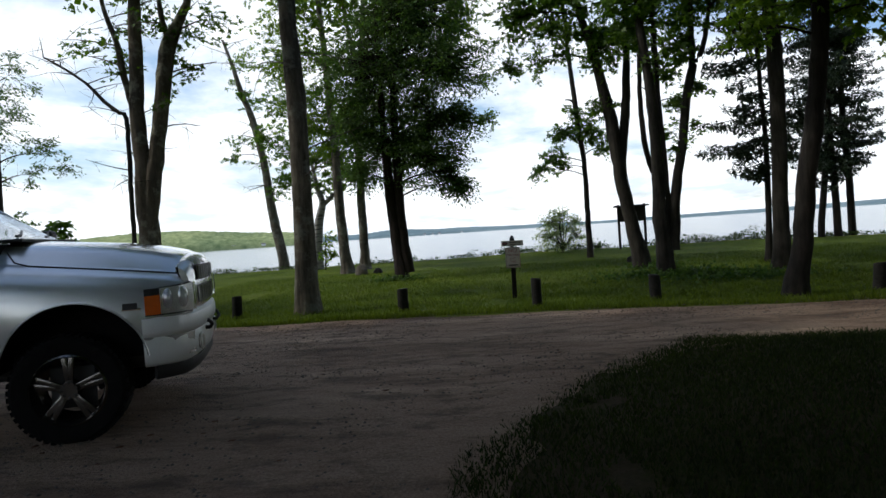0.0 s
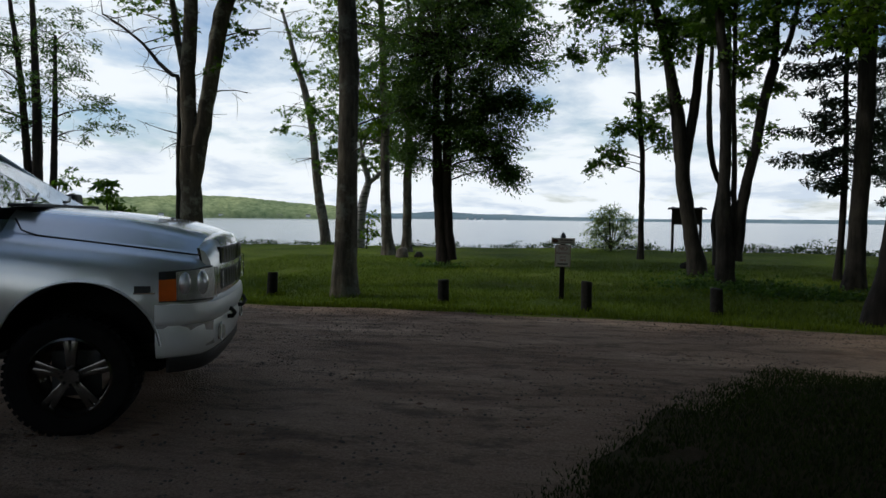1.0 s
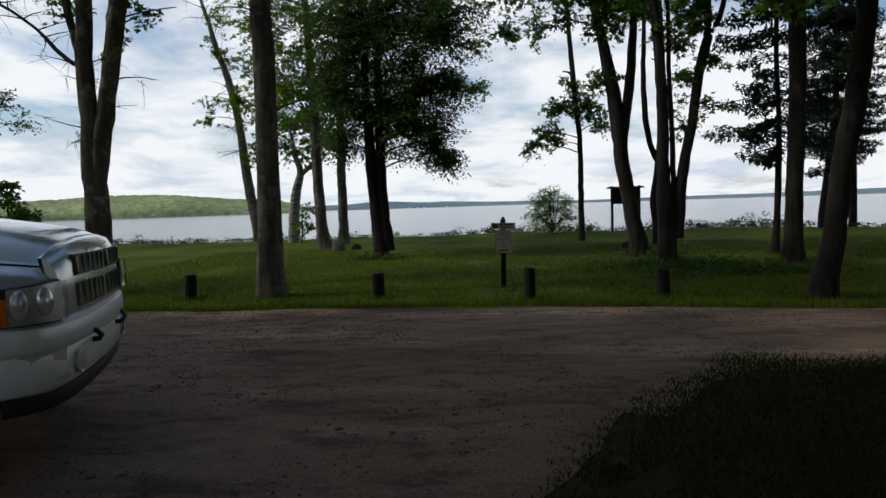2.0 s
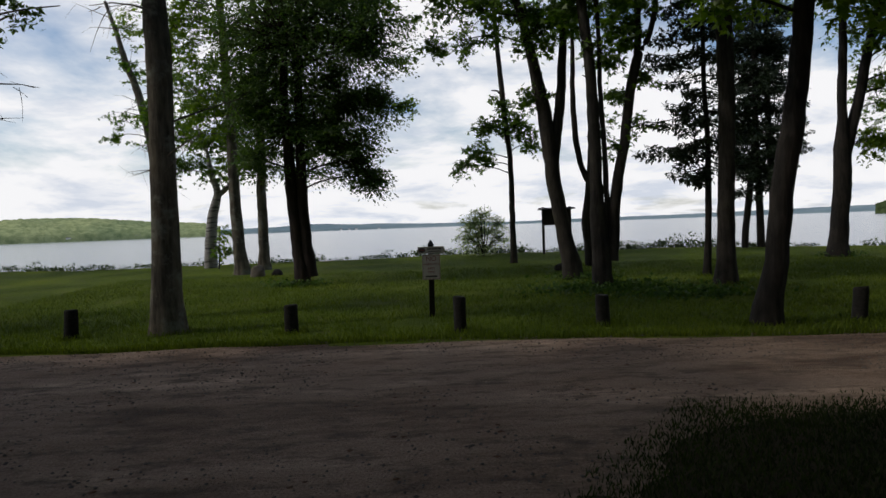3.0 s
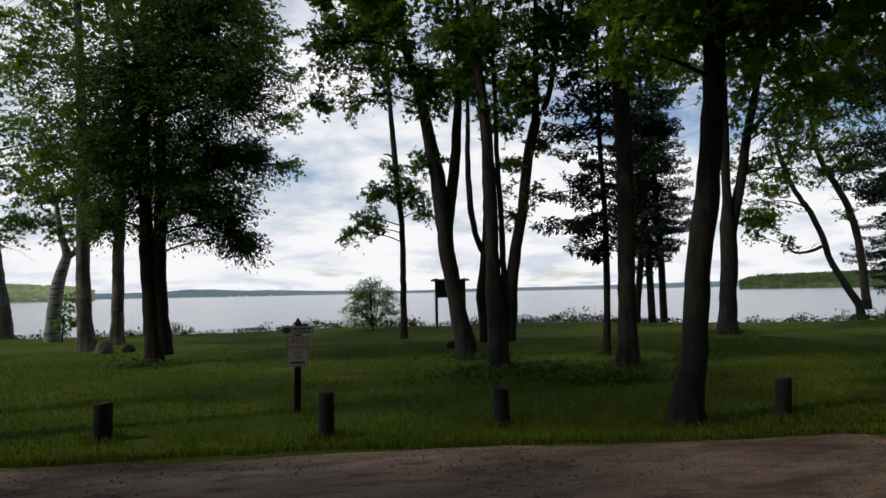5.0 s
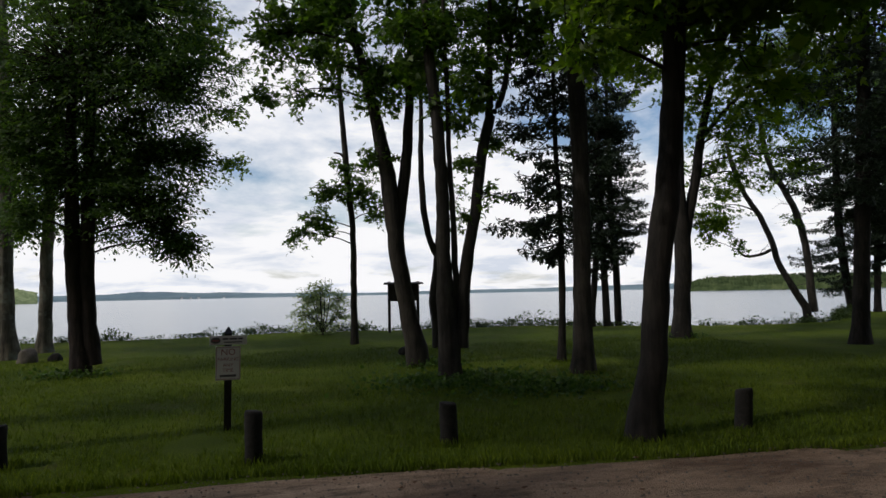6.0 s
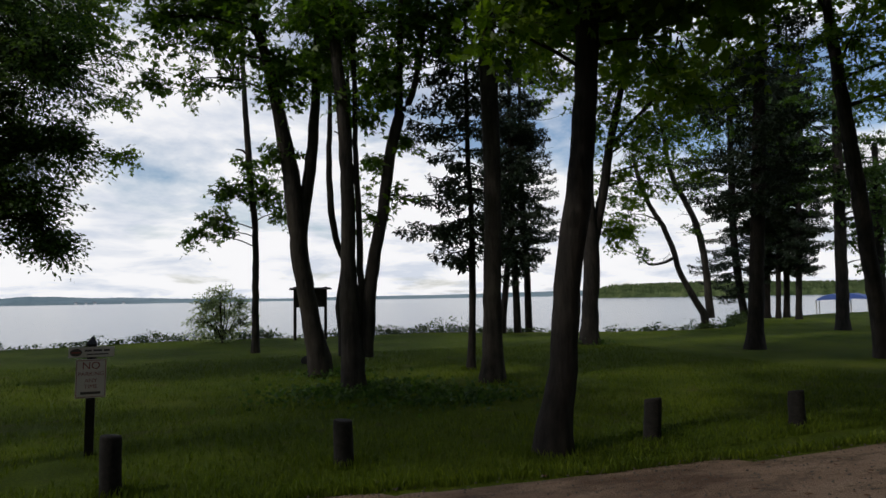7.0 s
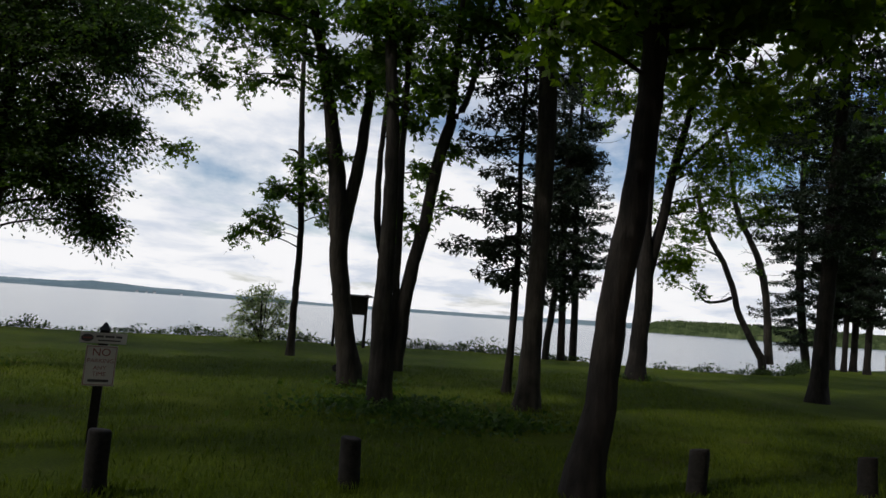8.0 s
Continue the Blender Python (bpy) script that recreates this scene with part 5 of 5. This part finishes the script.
        def strip(pl, z0, z1, out, thick, drop=0.0):
            rings = []
            for i, (x, y) in enumerate(pl):
                x0, y0 = pl[max(0, i - 1)]
                x1, y1 = pl[min(len(pl) - 1, i + 1)]
                d = Vector((x1 - x0, y1 - y0)).normalized()
                nx, ny = d.y, -d.x
                u = (abs(y) - 0.80) / 0.20
                zt = z1 - drop * u
                rings.append([(x + nx * o, y + ny * o, z) for o, z in ((out - thick, z0), (out, z0), (out + 0.008, (z0 + zt) / 2), (out, zt), (out - thick, zt))])
            return loft(bmesh.new(), rings)

        shell = part("headlamp", strip(lp, 0.822, 1.05, 0.006, 0.03, 0.03), BLACK_TRIM, ob, "wraparound headlamp in a dark surround")
        amber = lp[:3] if sgn < 0 else lp[-3:]
        clear = lp[2:] if sgn < 0 else lp[:-2]
        auto_smooth(part("indicator", strip(amber, 0.832, 1.0, 0.016, 0.012, 0.03), AMBER, shell, "amber corner indicator"), 50)
        auto_smooth(part("reflector", strip(clear, 0.834, 1.036, 0.011, 0.008, 0.02), LAMP_DARK, shell, "bright reflector"), 50)
        for (x, y, r) in ((0.645, 0.955, 0.075), (0.735, 0.878, 0.085)):
            bm = bmesh.new()
            bmesh.ops.create_uvsphere(bm, u_segments=20, v_segments=10, radius=r)
            bmesh.ops.transform(bm, matrix=Matrix.Translation((x - 0.012, sgn * y * 0.99, 0.94)) @ Matrix.Diagonal((0.55, 0.75, 1.05, 1)), verts=bm.verts[:])
            part("bulb_bowl", bm, LAMP_SILVER, shell, "", True)
        auto_smooth(part("lens", strip(clear, 0.832, 1.045, 0.04, 0.004, 0.01), LENS, shell, "clear headlamp lens"), 50).visible_shadow = False
        part("badge", box(bmesh.new(), (0.10, 0.012, 0.05), (0.385, sgn * 0.996, 0.905), 0.006), BLACK_TRIM, ob, "small dark badge")
        part("badge_bar", box(bmesh.new(), (0.13, 0.010, 0.012), (0.395, sgn * 0.996, 0.882), 0.003), CHROME, ob)
    # grille: painted shell with four dark openings
    bm = bmesh.new()
    rings = []
    for y in np.linspace(-0.775, 0.775, 21):
        e = abs(y) / 0.775
        x = 0.845 - 0.065 * e ** 2.4
        zt, zb = 1.262 - 0.10 * e ** 3, 0.815
        rings.append([(0.70, y, zb), (x - 0.02, y, zb), (x, y, zb + 0.03), (x - 0.012, y, zt - 0.09), (x - 0.05, y, zt - 0.02), (x - 0.10, y, zt), (0.70, y, zt)])
    gr = part("grille", loft(bm, rings), PAINT, ob, "painted grille shell with dark openings")
    auto_smooth(gr, 50)
    for sgn in (-1, 1):
        for z0, z1 in ((0.865, 1.005), (1.045, 1.165)):
            y0, y1 = 0.05, 0.58
            bm = bmesh.new()
            rings = []
            for y in np.linspace(y0, y1, 8):
                x = 0.845 - 0.065 * (y / 0.775) ** 2.4
                rings.append([(x - 0.05, sgn * y, z0), (x + 0.004, sgn * y, z0), (x - 0.006, sgn * y, z1), (x - 0.05, sgn * y, z1)])
            op = part("grille_opening", loft(bm, rings), BLACK_TRIM, gr, "black honeycomb opening")
            for k in range(6):
                y = y0 + 0.03 + (y1 - y0 - 0.06) * k / 5
                x = 0.845 - 0.065 * (y / 0.775) ** 2.4
                part("grille_bar", box(bmesh.new(), (0.012, 0.014, z1 - z0 - 0.02), (x + 0.002, sgn * y, (z0 + z1) / 2)), CHROME, op)
    return ob


truck()


# ---- sign on its post ----
def bar(parent, name, x, z, w, h, y, mat):
    return part(name, box(bmesh.new(), (w, 0.003, h), (x, y, z)), mat, parent)


def letters(parent, text, x, z, size, y, mat):
    cu = bpy.data.curves.new("lettering", "FONT")
    cu.body, cu.size, cu.align_x, cu.align_y, cu.extrude = text, size, "CENTER", "CENTER", 0.0015
    tmp = new("lettering", cu)
    me = bpy.data.meshes.new_from_object(tmp.evaluated_get(bpy.context.evaluated_depsgraph_get()))
    bpy.data.objects.remove(tmp)
    me.transform(Matrix.Translation((x, y, z)) @ Matrix.Rotation(radians(90), 4, "X"))
    me.materials.clear()
    return part("lettering", me, mat, parent)


def signpost():
    gx, gy = 0.98, 13.05
    ob = thing("signpost", (gx, gy, ground_z(gx, gy)), "dark timber signpost with a small white no-parking sign", "sign")
    ob.rotation_euler = (0, radians(0.6), radians(3))
    z0 = -0.02
    part("post", box(bmesh.new(), (0.092, 0.092, 1.30), (0, 0, 0.64 + z0 - 0.02), 0.008), SIGN_POST, ob)
    bm = bmesh.new()
    cylinder(bm, 0.082, 0.012, 0.085, Matrix.Translation((0, 0, 1.298 + z0)) @ Matrix.Rotation(radians(45), 4, "Z"), 4)
    part("post_cap", bm, BLACK_TRIM, ob, "black pyramid post cap")
    up_s = part("upper_plate", box(bmesh.new(), (0.455, 0.012, 0.115), (0.0, -0.054, 1.17 + z0), 0.003), SIGN_WHITE, ob, "narrow cream plate with dark marks")
    bm = bmesh.new()
    cylinder(bm, 0.048, 0.048, 0.003, Matrix.Translation((-0.155, -0.0618, 1.168 + z0)) @ Matrix.Diagonal((1.25, 1, 0.85, 1)) @ Matrix.Rotation(radians(90), 4, "X"), 24)
    part("emblem", bm, SIGN_DARK, up_s, "dark oval emblem")
    bar(up_s, "emblem_band", -0.155, 1.168 + z0, 0.09, 0.016, -0.0645, SIGN_RED)
    for x, w in ((-0.035, 0.07), (0.06, 0.09), (0.15, 0.06)):
        bar(up_s, "writing_bar", x, 1.187 + z0, w, 0.022, -0.0618, SIGN_DARK)
    bar(up_s, "writing_bar", 0.06, 1.145 + z0, 0.22, 0.014, -0.0618, SIGN_DARK)
    lo = part("lower_plate", box(bmesh.new(), (0.305, 0.012, 0.43), (0.0, -0.054, 0.875 + z0), 0.003), SIGN_WHITE, ob, "white plate with red-brown lettering")
    for x, z, w, h in ((0, 1.078 + z0, 0.29, 0.006), (0, 0.672 + z0, 0.29, 0.006), (-0.143, 0.875 + z0, 0.006, 0.40), (0.143, 0.875 + z0, 0.006, 0.40)):
        bar(lo, "border_line", x, z, w, h, -0.0618, SIGN_RED)
    letters(lo, "NO", 0, 1.015 + z0, 0.115, -0.0615, SIGN_RED)
    letters(lo, "PARKING", 0, 0.925 + z0, 0.062, -0.0615, SIGN_RED)
    letters(lo, "ANY", 0, 0.85 + z0, 0.062, -0.0615, SIGN_RED)
    letters(lo, "TIME", 0, 0.785 + z0, 0.062, -0.0615, SIGN_RED)
    bar(lo, "writing_bar", 0, 0.715 + z0, 0.20, 0.028, -0.0618, SIGN_DARK)
    return ob


signpost()


# ---- short timber posts along the lane ----
def bollard(x, y, h, r, seed, tilt):
    rng = np.random.default_rng(seed)
    ob = thing("timber_post", (x, y, ground_z(x, y)), "short weathered dark timber post in the grass beside the lane", "post", "posts along the lane")
    path = np.array([(0, 0, z, r * k) for z, k in ((-0.1, 1.06), (0, 1.04), (0.12, 1.0), (0.25, 0.99), (h - 0.03, 0.98), (h - 0.008, 0.95), (h, 0.86))])
    v, f = tube(path, 16, 0.03, rng)
    bm = bmesh.new()
    vs = [bm.verts.new(p) for p in v]
    for q in f:
        bm.faces.new([vs[i] for i in q])
    bm.faces.new(vs[-16:])
    for q in vs[-32:]:
        q.co.z += 0.22 * q.co.x * tilt
    shaft = part("shaft", bm, POST_WOOD, ob)
    auto_smooth(shaft, 50)
    ob.rotation_euler = (radians(rng.uniform(-2, 2)), radians(2.5 * tilt), rng.uniform(0, 6))
    return ob


for k, (x, y, h, r, tilt) in enumerate(((-4.68, 12.14, .46, .10, .3), (-1.18, 11.77, .43, .105, -.4), (1.36, 11.14, .52, .09, -.6), (3.47, 11.3, .45, .10, .5), (7.0, 10.84, .47, .10, 1.0), (9.0, 10.55, .45, .095, 1.0), (-7.9, 12.5, .42, .10, .4))):
    bollard(x, y, h, r, 80 + k, tilt)


# ---- notice board at the shore ----
def kiosk():
    ob = thing("notice_board", (6.42, 28.6, ground_z(6.42, 28.6)), "dark timber notice board on two posts by the lake", "notice board")
    for x in (-0.56, 0.56):
        part("post", box(bmesh.new(), (0.10, 0.10, 2.0), (x, 0, 0.93), 0.01), BOARD_WOOD, ob)
    panel = part("panel", box(bmesh.new(), (1.02, 0.06, 0.62), (0, 0, 1.50), 0.008), BOARD_WOOD, ob)
    for x, z, w, h in ((0, 1.80, 1.06, 0.05), (0, 1.20, 1.06, 0.05)):
        part("rail", box(bmesh.new(), (w, 0.09, h), (x, 0, z), 0.008), BOARD_WOOD, ob)
    for sgn in (-1, 1):
        part("roof_board", box(bmesh.new(), (1.46, 0.34, 0.03), (0, sgn * 0.15, 1.86), 0.006, Matrix.Rotation(radians(-sgn * 10), 4, "X")), BOARD_WOOD, ob)
    return ob


kiosk()


# ---- bay: covered boat, docks ----
def boat(x, y, turn):
    ob = thing("motor_boat", (x, y, LAKE), "white motor boat under a blue canvas cover at a dock", "boat")
    ob.rotation_euler = (0, 0, turn)
    rows = [(-2.6, 0.95), (-1, 1.05), (0.8, 1.0), (2.0, 0.6), (2.8, 0.06)]
    rings = [[(s, -w, 0.65 + 0.05 * abs(s)), (s, -w * 0.75, 0.0), (s, 0, -0.2), (s, w * 0.75, 0.0), (s, w, 0.65 + 0.05 * abs(s))] for s, w in rows]
    auto_smooth(part("hull", loft(bmesh.new(), rings), HULL, ob), 40)
    rings = [[(s, -1.2, 2.05), (s, -0.7, 2.4), (s, 0, 2.55), (s, 0.7, 2.4), (s, 1.2, 2.05), (s, 0, 2.1)] for s in (-2.8, 0, 2.8)]
    part("canopy", loft(bmesh.new(), rings), BLUE_CLOTH, ob, "blue canvas canopy")
    for sx2 in (-2.4, 2.4):
        for sy2 in (-1.15, 1.15):
            part("lift_post", box(bmesh.new(), (0.09, 0.09, 3.2), (sx2, sy2, 0.5)), DOCK, ob)
    return ob


boat(51.5, 41.5, radians(35))
boat(57.5, 44.0, radians(30))


def dock(x, y, length, turn):
    ob = thing("dock", (x, y, LAKE), "weathered grey plank dock on thin posts", "dock", "docks in the bay")
    ob.rotation_euler = (0, 0, turn)
    n = int(length / 0.3)
    me = None
    for k in range(n):
        if me is None:
            plank = part("plank", box(bmesh.new(), (0.27, 1.5, 0.05), (0, 0, 0)), DOCK, ob)
            me = plank.data
        else:
            plank = new("plank", me)
            plank.parent = ob
        plank.location = (k * 0.3, 0, 0.45)
    for k in range(0, n, 6):
        for s in (-0.72, 0.72):
            part("dock_post", box(bmesh.new(), (0.08, 0.08, 1.6), (k * 0.3, s, 0.0)), DOCK, ob)
    return ob


dock(41, 36.5, 10, radians(40))
dock(45, 35.0, 9, radians(35))


# ---- stones, stump and litter ----
def stone(x, y, r, seed, label, mat=STONE, name="stone", category="stone", sq=0.75):
    bm = bmesh.new()
    bmesh.ops.create_icosphere(bm, subdivisions=3, radius=r)
    for v in bm.verts:
        n = noise.noise(v.co * (1.6 / r) + Vector((seed, 0, 0))) * 0.28
        v.co *= 1 + n
        v.co.z *= sq
    me = bpy.data.meshes.new(name)
    bm.to_mesh(me)
    bm.free()
    me.materials.append(mat)
    me.polygons.foreach_set("use_smooth", np.ones(len(me.polygons), bool))
    ob = new(name, me)
    ob.location = (x, y, ground_z(x, y) + r * 0.3)
    return tagged(ob, label, category)


stone(-4.62, 23.3, 0.26, 3, "rounded grey stone at a tree's foot", sq=1.1)
stone(-4.0, 23.4, 0.16, 5, "small brown stump beside a tree", POST_WOOD, "stump", "stump", 1.0)
stone(5.0, 21.2, 0.2, 7, "low mossy stone at the foot of the maple", BARK_DARK)


def scatter(name, n, xr, yr, inside, size, mat, seed, label, category, flat=0.6):
    rng = np.random.default_rng(seed)
    unit = np.array([(1, 0, 0), (-1, 0, 0), (0, 1, 0), (0, -1, 0), (0, 0, 1), (0, 0, -1)], float)
    tri = np.array([(0, 2, 4), (2, 1, 4), (1, 3, 4), (3, 0, 4), (2, 0, 5), (1, 2, 5), (3, 1, 5), (0, 3, 5)])
    vs, fs, k = [], [], 0
    while k < n:
        x, y = rng.uniform(*xr), rng.uniform(*yr)
        if not inside(x, y):
            continue
        s = size * rng.uniform(0.4, 1.0) ** 1.5
        v = unit * s * rng.uniform(0.6, 1.3, (6, 1)) * np.array([1, 1, flat])
        a = rng.uniform(0, 6.28)
        v = np.stack([v[:, 0] * math.cos(a) - v[:, 1] * math.sin(a), v[:, 0] * math.sin(a) + v[:, 1] * math.cos(a), v[:, 2]], 1)
        vs.append(v + np.array([x, y, ground_z(x, y) + 0.022]))
        fs.append(tri + 6 * k)
        k += 1
    return tagged(part(name, mesh_arrays(name, np.vstack(vs), np.vstack(fs)), mat), label, category, kind="stuff")


on_road = lambda x, y: verge(x) < y < road_far(x)
scatter("gravel", 9000, (-6, 12), (2.5, 10.6), on_road, 0.018, STONE, 91, "loose grey gravel on the lane", "gravel")
scatter("leaf_litter", 500, (-4, 10), (3, 10.6), on_road, 0.035, DEADLEAF, 92, "brown dead leaves on the lane", "leaf litter", 0.15)


def blades(name, spots, height, width, mat, seed, label, category, lean=0.35, lift=-0.01):
    """Grass: one bent two-segment blade at each (x, y)."""
    rng = np.random.default_rng(seed)
    n = len(spots)
    z = np.array([ground_z(x, y) for x, y in spots])
    p = np.column_stack([spots, z + lift])
    h = height * rng.uniform(0.45, 1.25, n)
    a = rng.uniform(0, 6.28, n)
    side = np.column_stack([np.cos(a), np.sin(a), np.zeros(n)]) * (width * rng.uniform(0.6, 1.3, n))[:, None]
    b = rng.uniform(0, 6.28, n)
    bend = np.column_stack([np.cos(b), np.sin(b), np.zeros(n)]) * (h * lean * rng.uniform(0.2, 1.6, n))[:, None]
    upv = np.column_stack([np.zeros(n), np.zeros(n), h])
    v = np.stack([p - side, p + side, p + upv * 0.6 + bend * 0.35 + side * 0.7, p + upv + bend], 1).reshape(-1, 3)
    f = np.arange(4 * n).reshape(n, 4)
    return tagged(part(name, mesh_arrays(name, v, f), mat), label, category, kind="stuff")


rg = np.random.default_rng(95)
spots = []
while len(spots) < 90000:
    x, y = rg.uniform(-9, 15), 10.2 + 13 * rg.uniform(0, 1) ** 1.6
    if y > road_far(x) + 0.02 and noise.noise((x * 0.7, y * 0.7, 2)) > -0.45:
        spots.append((x, y))
blades("lawn_grass", np.array(spots), 0.075, 0.006, GRASS, 96, "short mown lawn grass", "grass")
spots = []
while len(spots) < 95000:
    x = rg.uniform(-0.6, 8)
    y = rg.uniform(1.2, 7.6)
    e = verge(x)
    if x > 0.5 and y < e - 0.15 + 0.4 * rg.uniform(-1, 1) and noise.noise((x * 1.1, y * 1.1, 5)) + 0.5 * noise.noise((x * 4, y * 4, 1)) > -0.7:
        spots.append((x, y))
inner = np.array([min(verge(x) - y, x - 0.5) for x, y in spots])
blades("verge_grass", np.array(spots), 0.036, 0.005, SHADE_DARK_GRASS, 97, "rough verge grass beside the lane, coloured dark for shade", "grass", 0.5, np.interp(inner, [0, 0.9], [0.018, 0.092]))
spots = []
while len(spots) < 9000:
    x = rg.uniform(-9, 14)
    spots.append((x, road_far(x) + abs(rg.normal(0, 0.10)) - 0.04))
for cx, cy, r in ((-4.68, 12.14, .2), (-1.18, 11.77, .2), (1.36, 11.14, .18), (3.47, 11.3, .2), (7.0, 10.84, .2), (9.0, 10.55, .2), (-3.23, 12.25, .34), (5.64, 10.85, .3), (7.75, 16.3, .3), (5.1, 17.0, .4), (8.16, 18.3, .2)):
    for _ in range(260):
        a, q = rg.uniform(0, 6.28), r * rg.uniform(0.75, 1.3)
        spots.append((cx + q * math.cos(a), cy + q * math.sin(a)))
blades("edge_grass", np.array(spots), 0.095, 0.006, GRASS, 98, "longer grass tufts at edges and post feet", "grass")
# dark low plants round the clump of stems
for k, (cx, cy, r, n) in enumerate(((5.0, 15.9, 1.5, 1700), (6.2, 14.6, 1.3, 900), (-2.6, 19.9, 0.8, 500), (5.1, 18.6, 0.7, 500), (14.3, 22.3, 0.6, 300))):
    c = np.column_stack([rg.normal(cx, r * 0.5, n), rg.normal(cy, r * 0.35, n), np.zeros(n)])
    c[:, 2] = [ground_z(x, y) + abs(rg.normal(0.05, 0.06)) for x, y, _ in c]
    v, f = leaves(c, 1.0, 0.09, rg)
    tagged(part("ground_cover", mesh_arrays("ground_cover", v, f), LEAF_DARK), "low dark leafy plants at the foot of trees", "ground cover", kind="stuff")


def shore_weeds():
    rng = np.random.default_rng(99)
    cs, st = [], []
    for x in np.arange(-17, 30, 0.05):
        dens = 0.5 + 0.9 * noise.noise((x * 0.55, 1.0, 0)) + (0.55 if 7.5 < x < 14 else 0) + (0.4 if 1.8 < x < 5.5 else 0) + (0.7 if x > 26.5 else 0)
        if rng.uniform() > dens:
            continue
        h = 0.10 + 0.32 * max(0.0, dens) * rng.uniform(0.2, 1.0) ** 1.5 + (0.25 if rng.uniform() < 0.05 else 0)
        y = shore_y(x) - rng.uniform(0.0, 0.9)
        z = ground_z(x, y)
        k = int(14 + 60 * h)
        c = np.column_stack([rng.normal(x, 0.09 + 0.12 * h, k), rng.normal(y, 0.15, k), z + h * rng.uniform(0, 1, k) ** 0.7])
        cs.append(c)
        st.append(np.array([(x, y, z - 0.03, 0.008), (x + rng.normal(0, 0.03), y, z + h * 0.5, 0.006), (x + rng.normal(0, 0.06), y, z + h, 0.003)]))
    c = np.vstack(cs)
    v1, f1 = leaves(c, 0.3, 0.085, rng, 0.35)
    v2, f2 = join([tube(s, 3) for s in st])
    v, f = join([(v1, f1), (v2, f2)])
    tagged(part("shore_weeds", mesh_arrays("shore_weeds", v, f), WEED), "ragged green weeds along the lake bank", "weeds", kind="stuff")


shore_weeds()
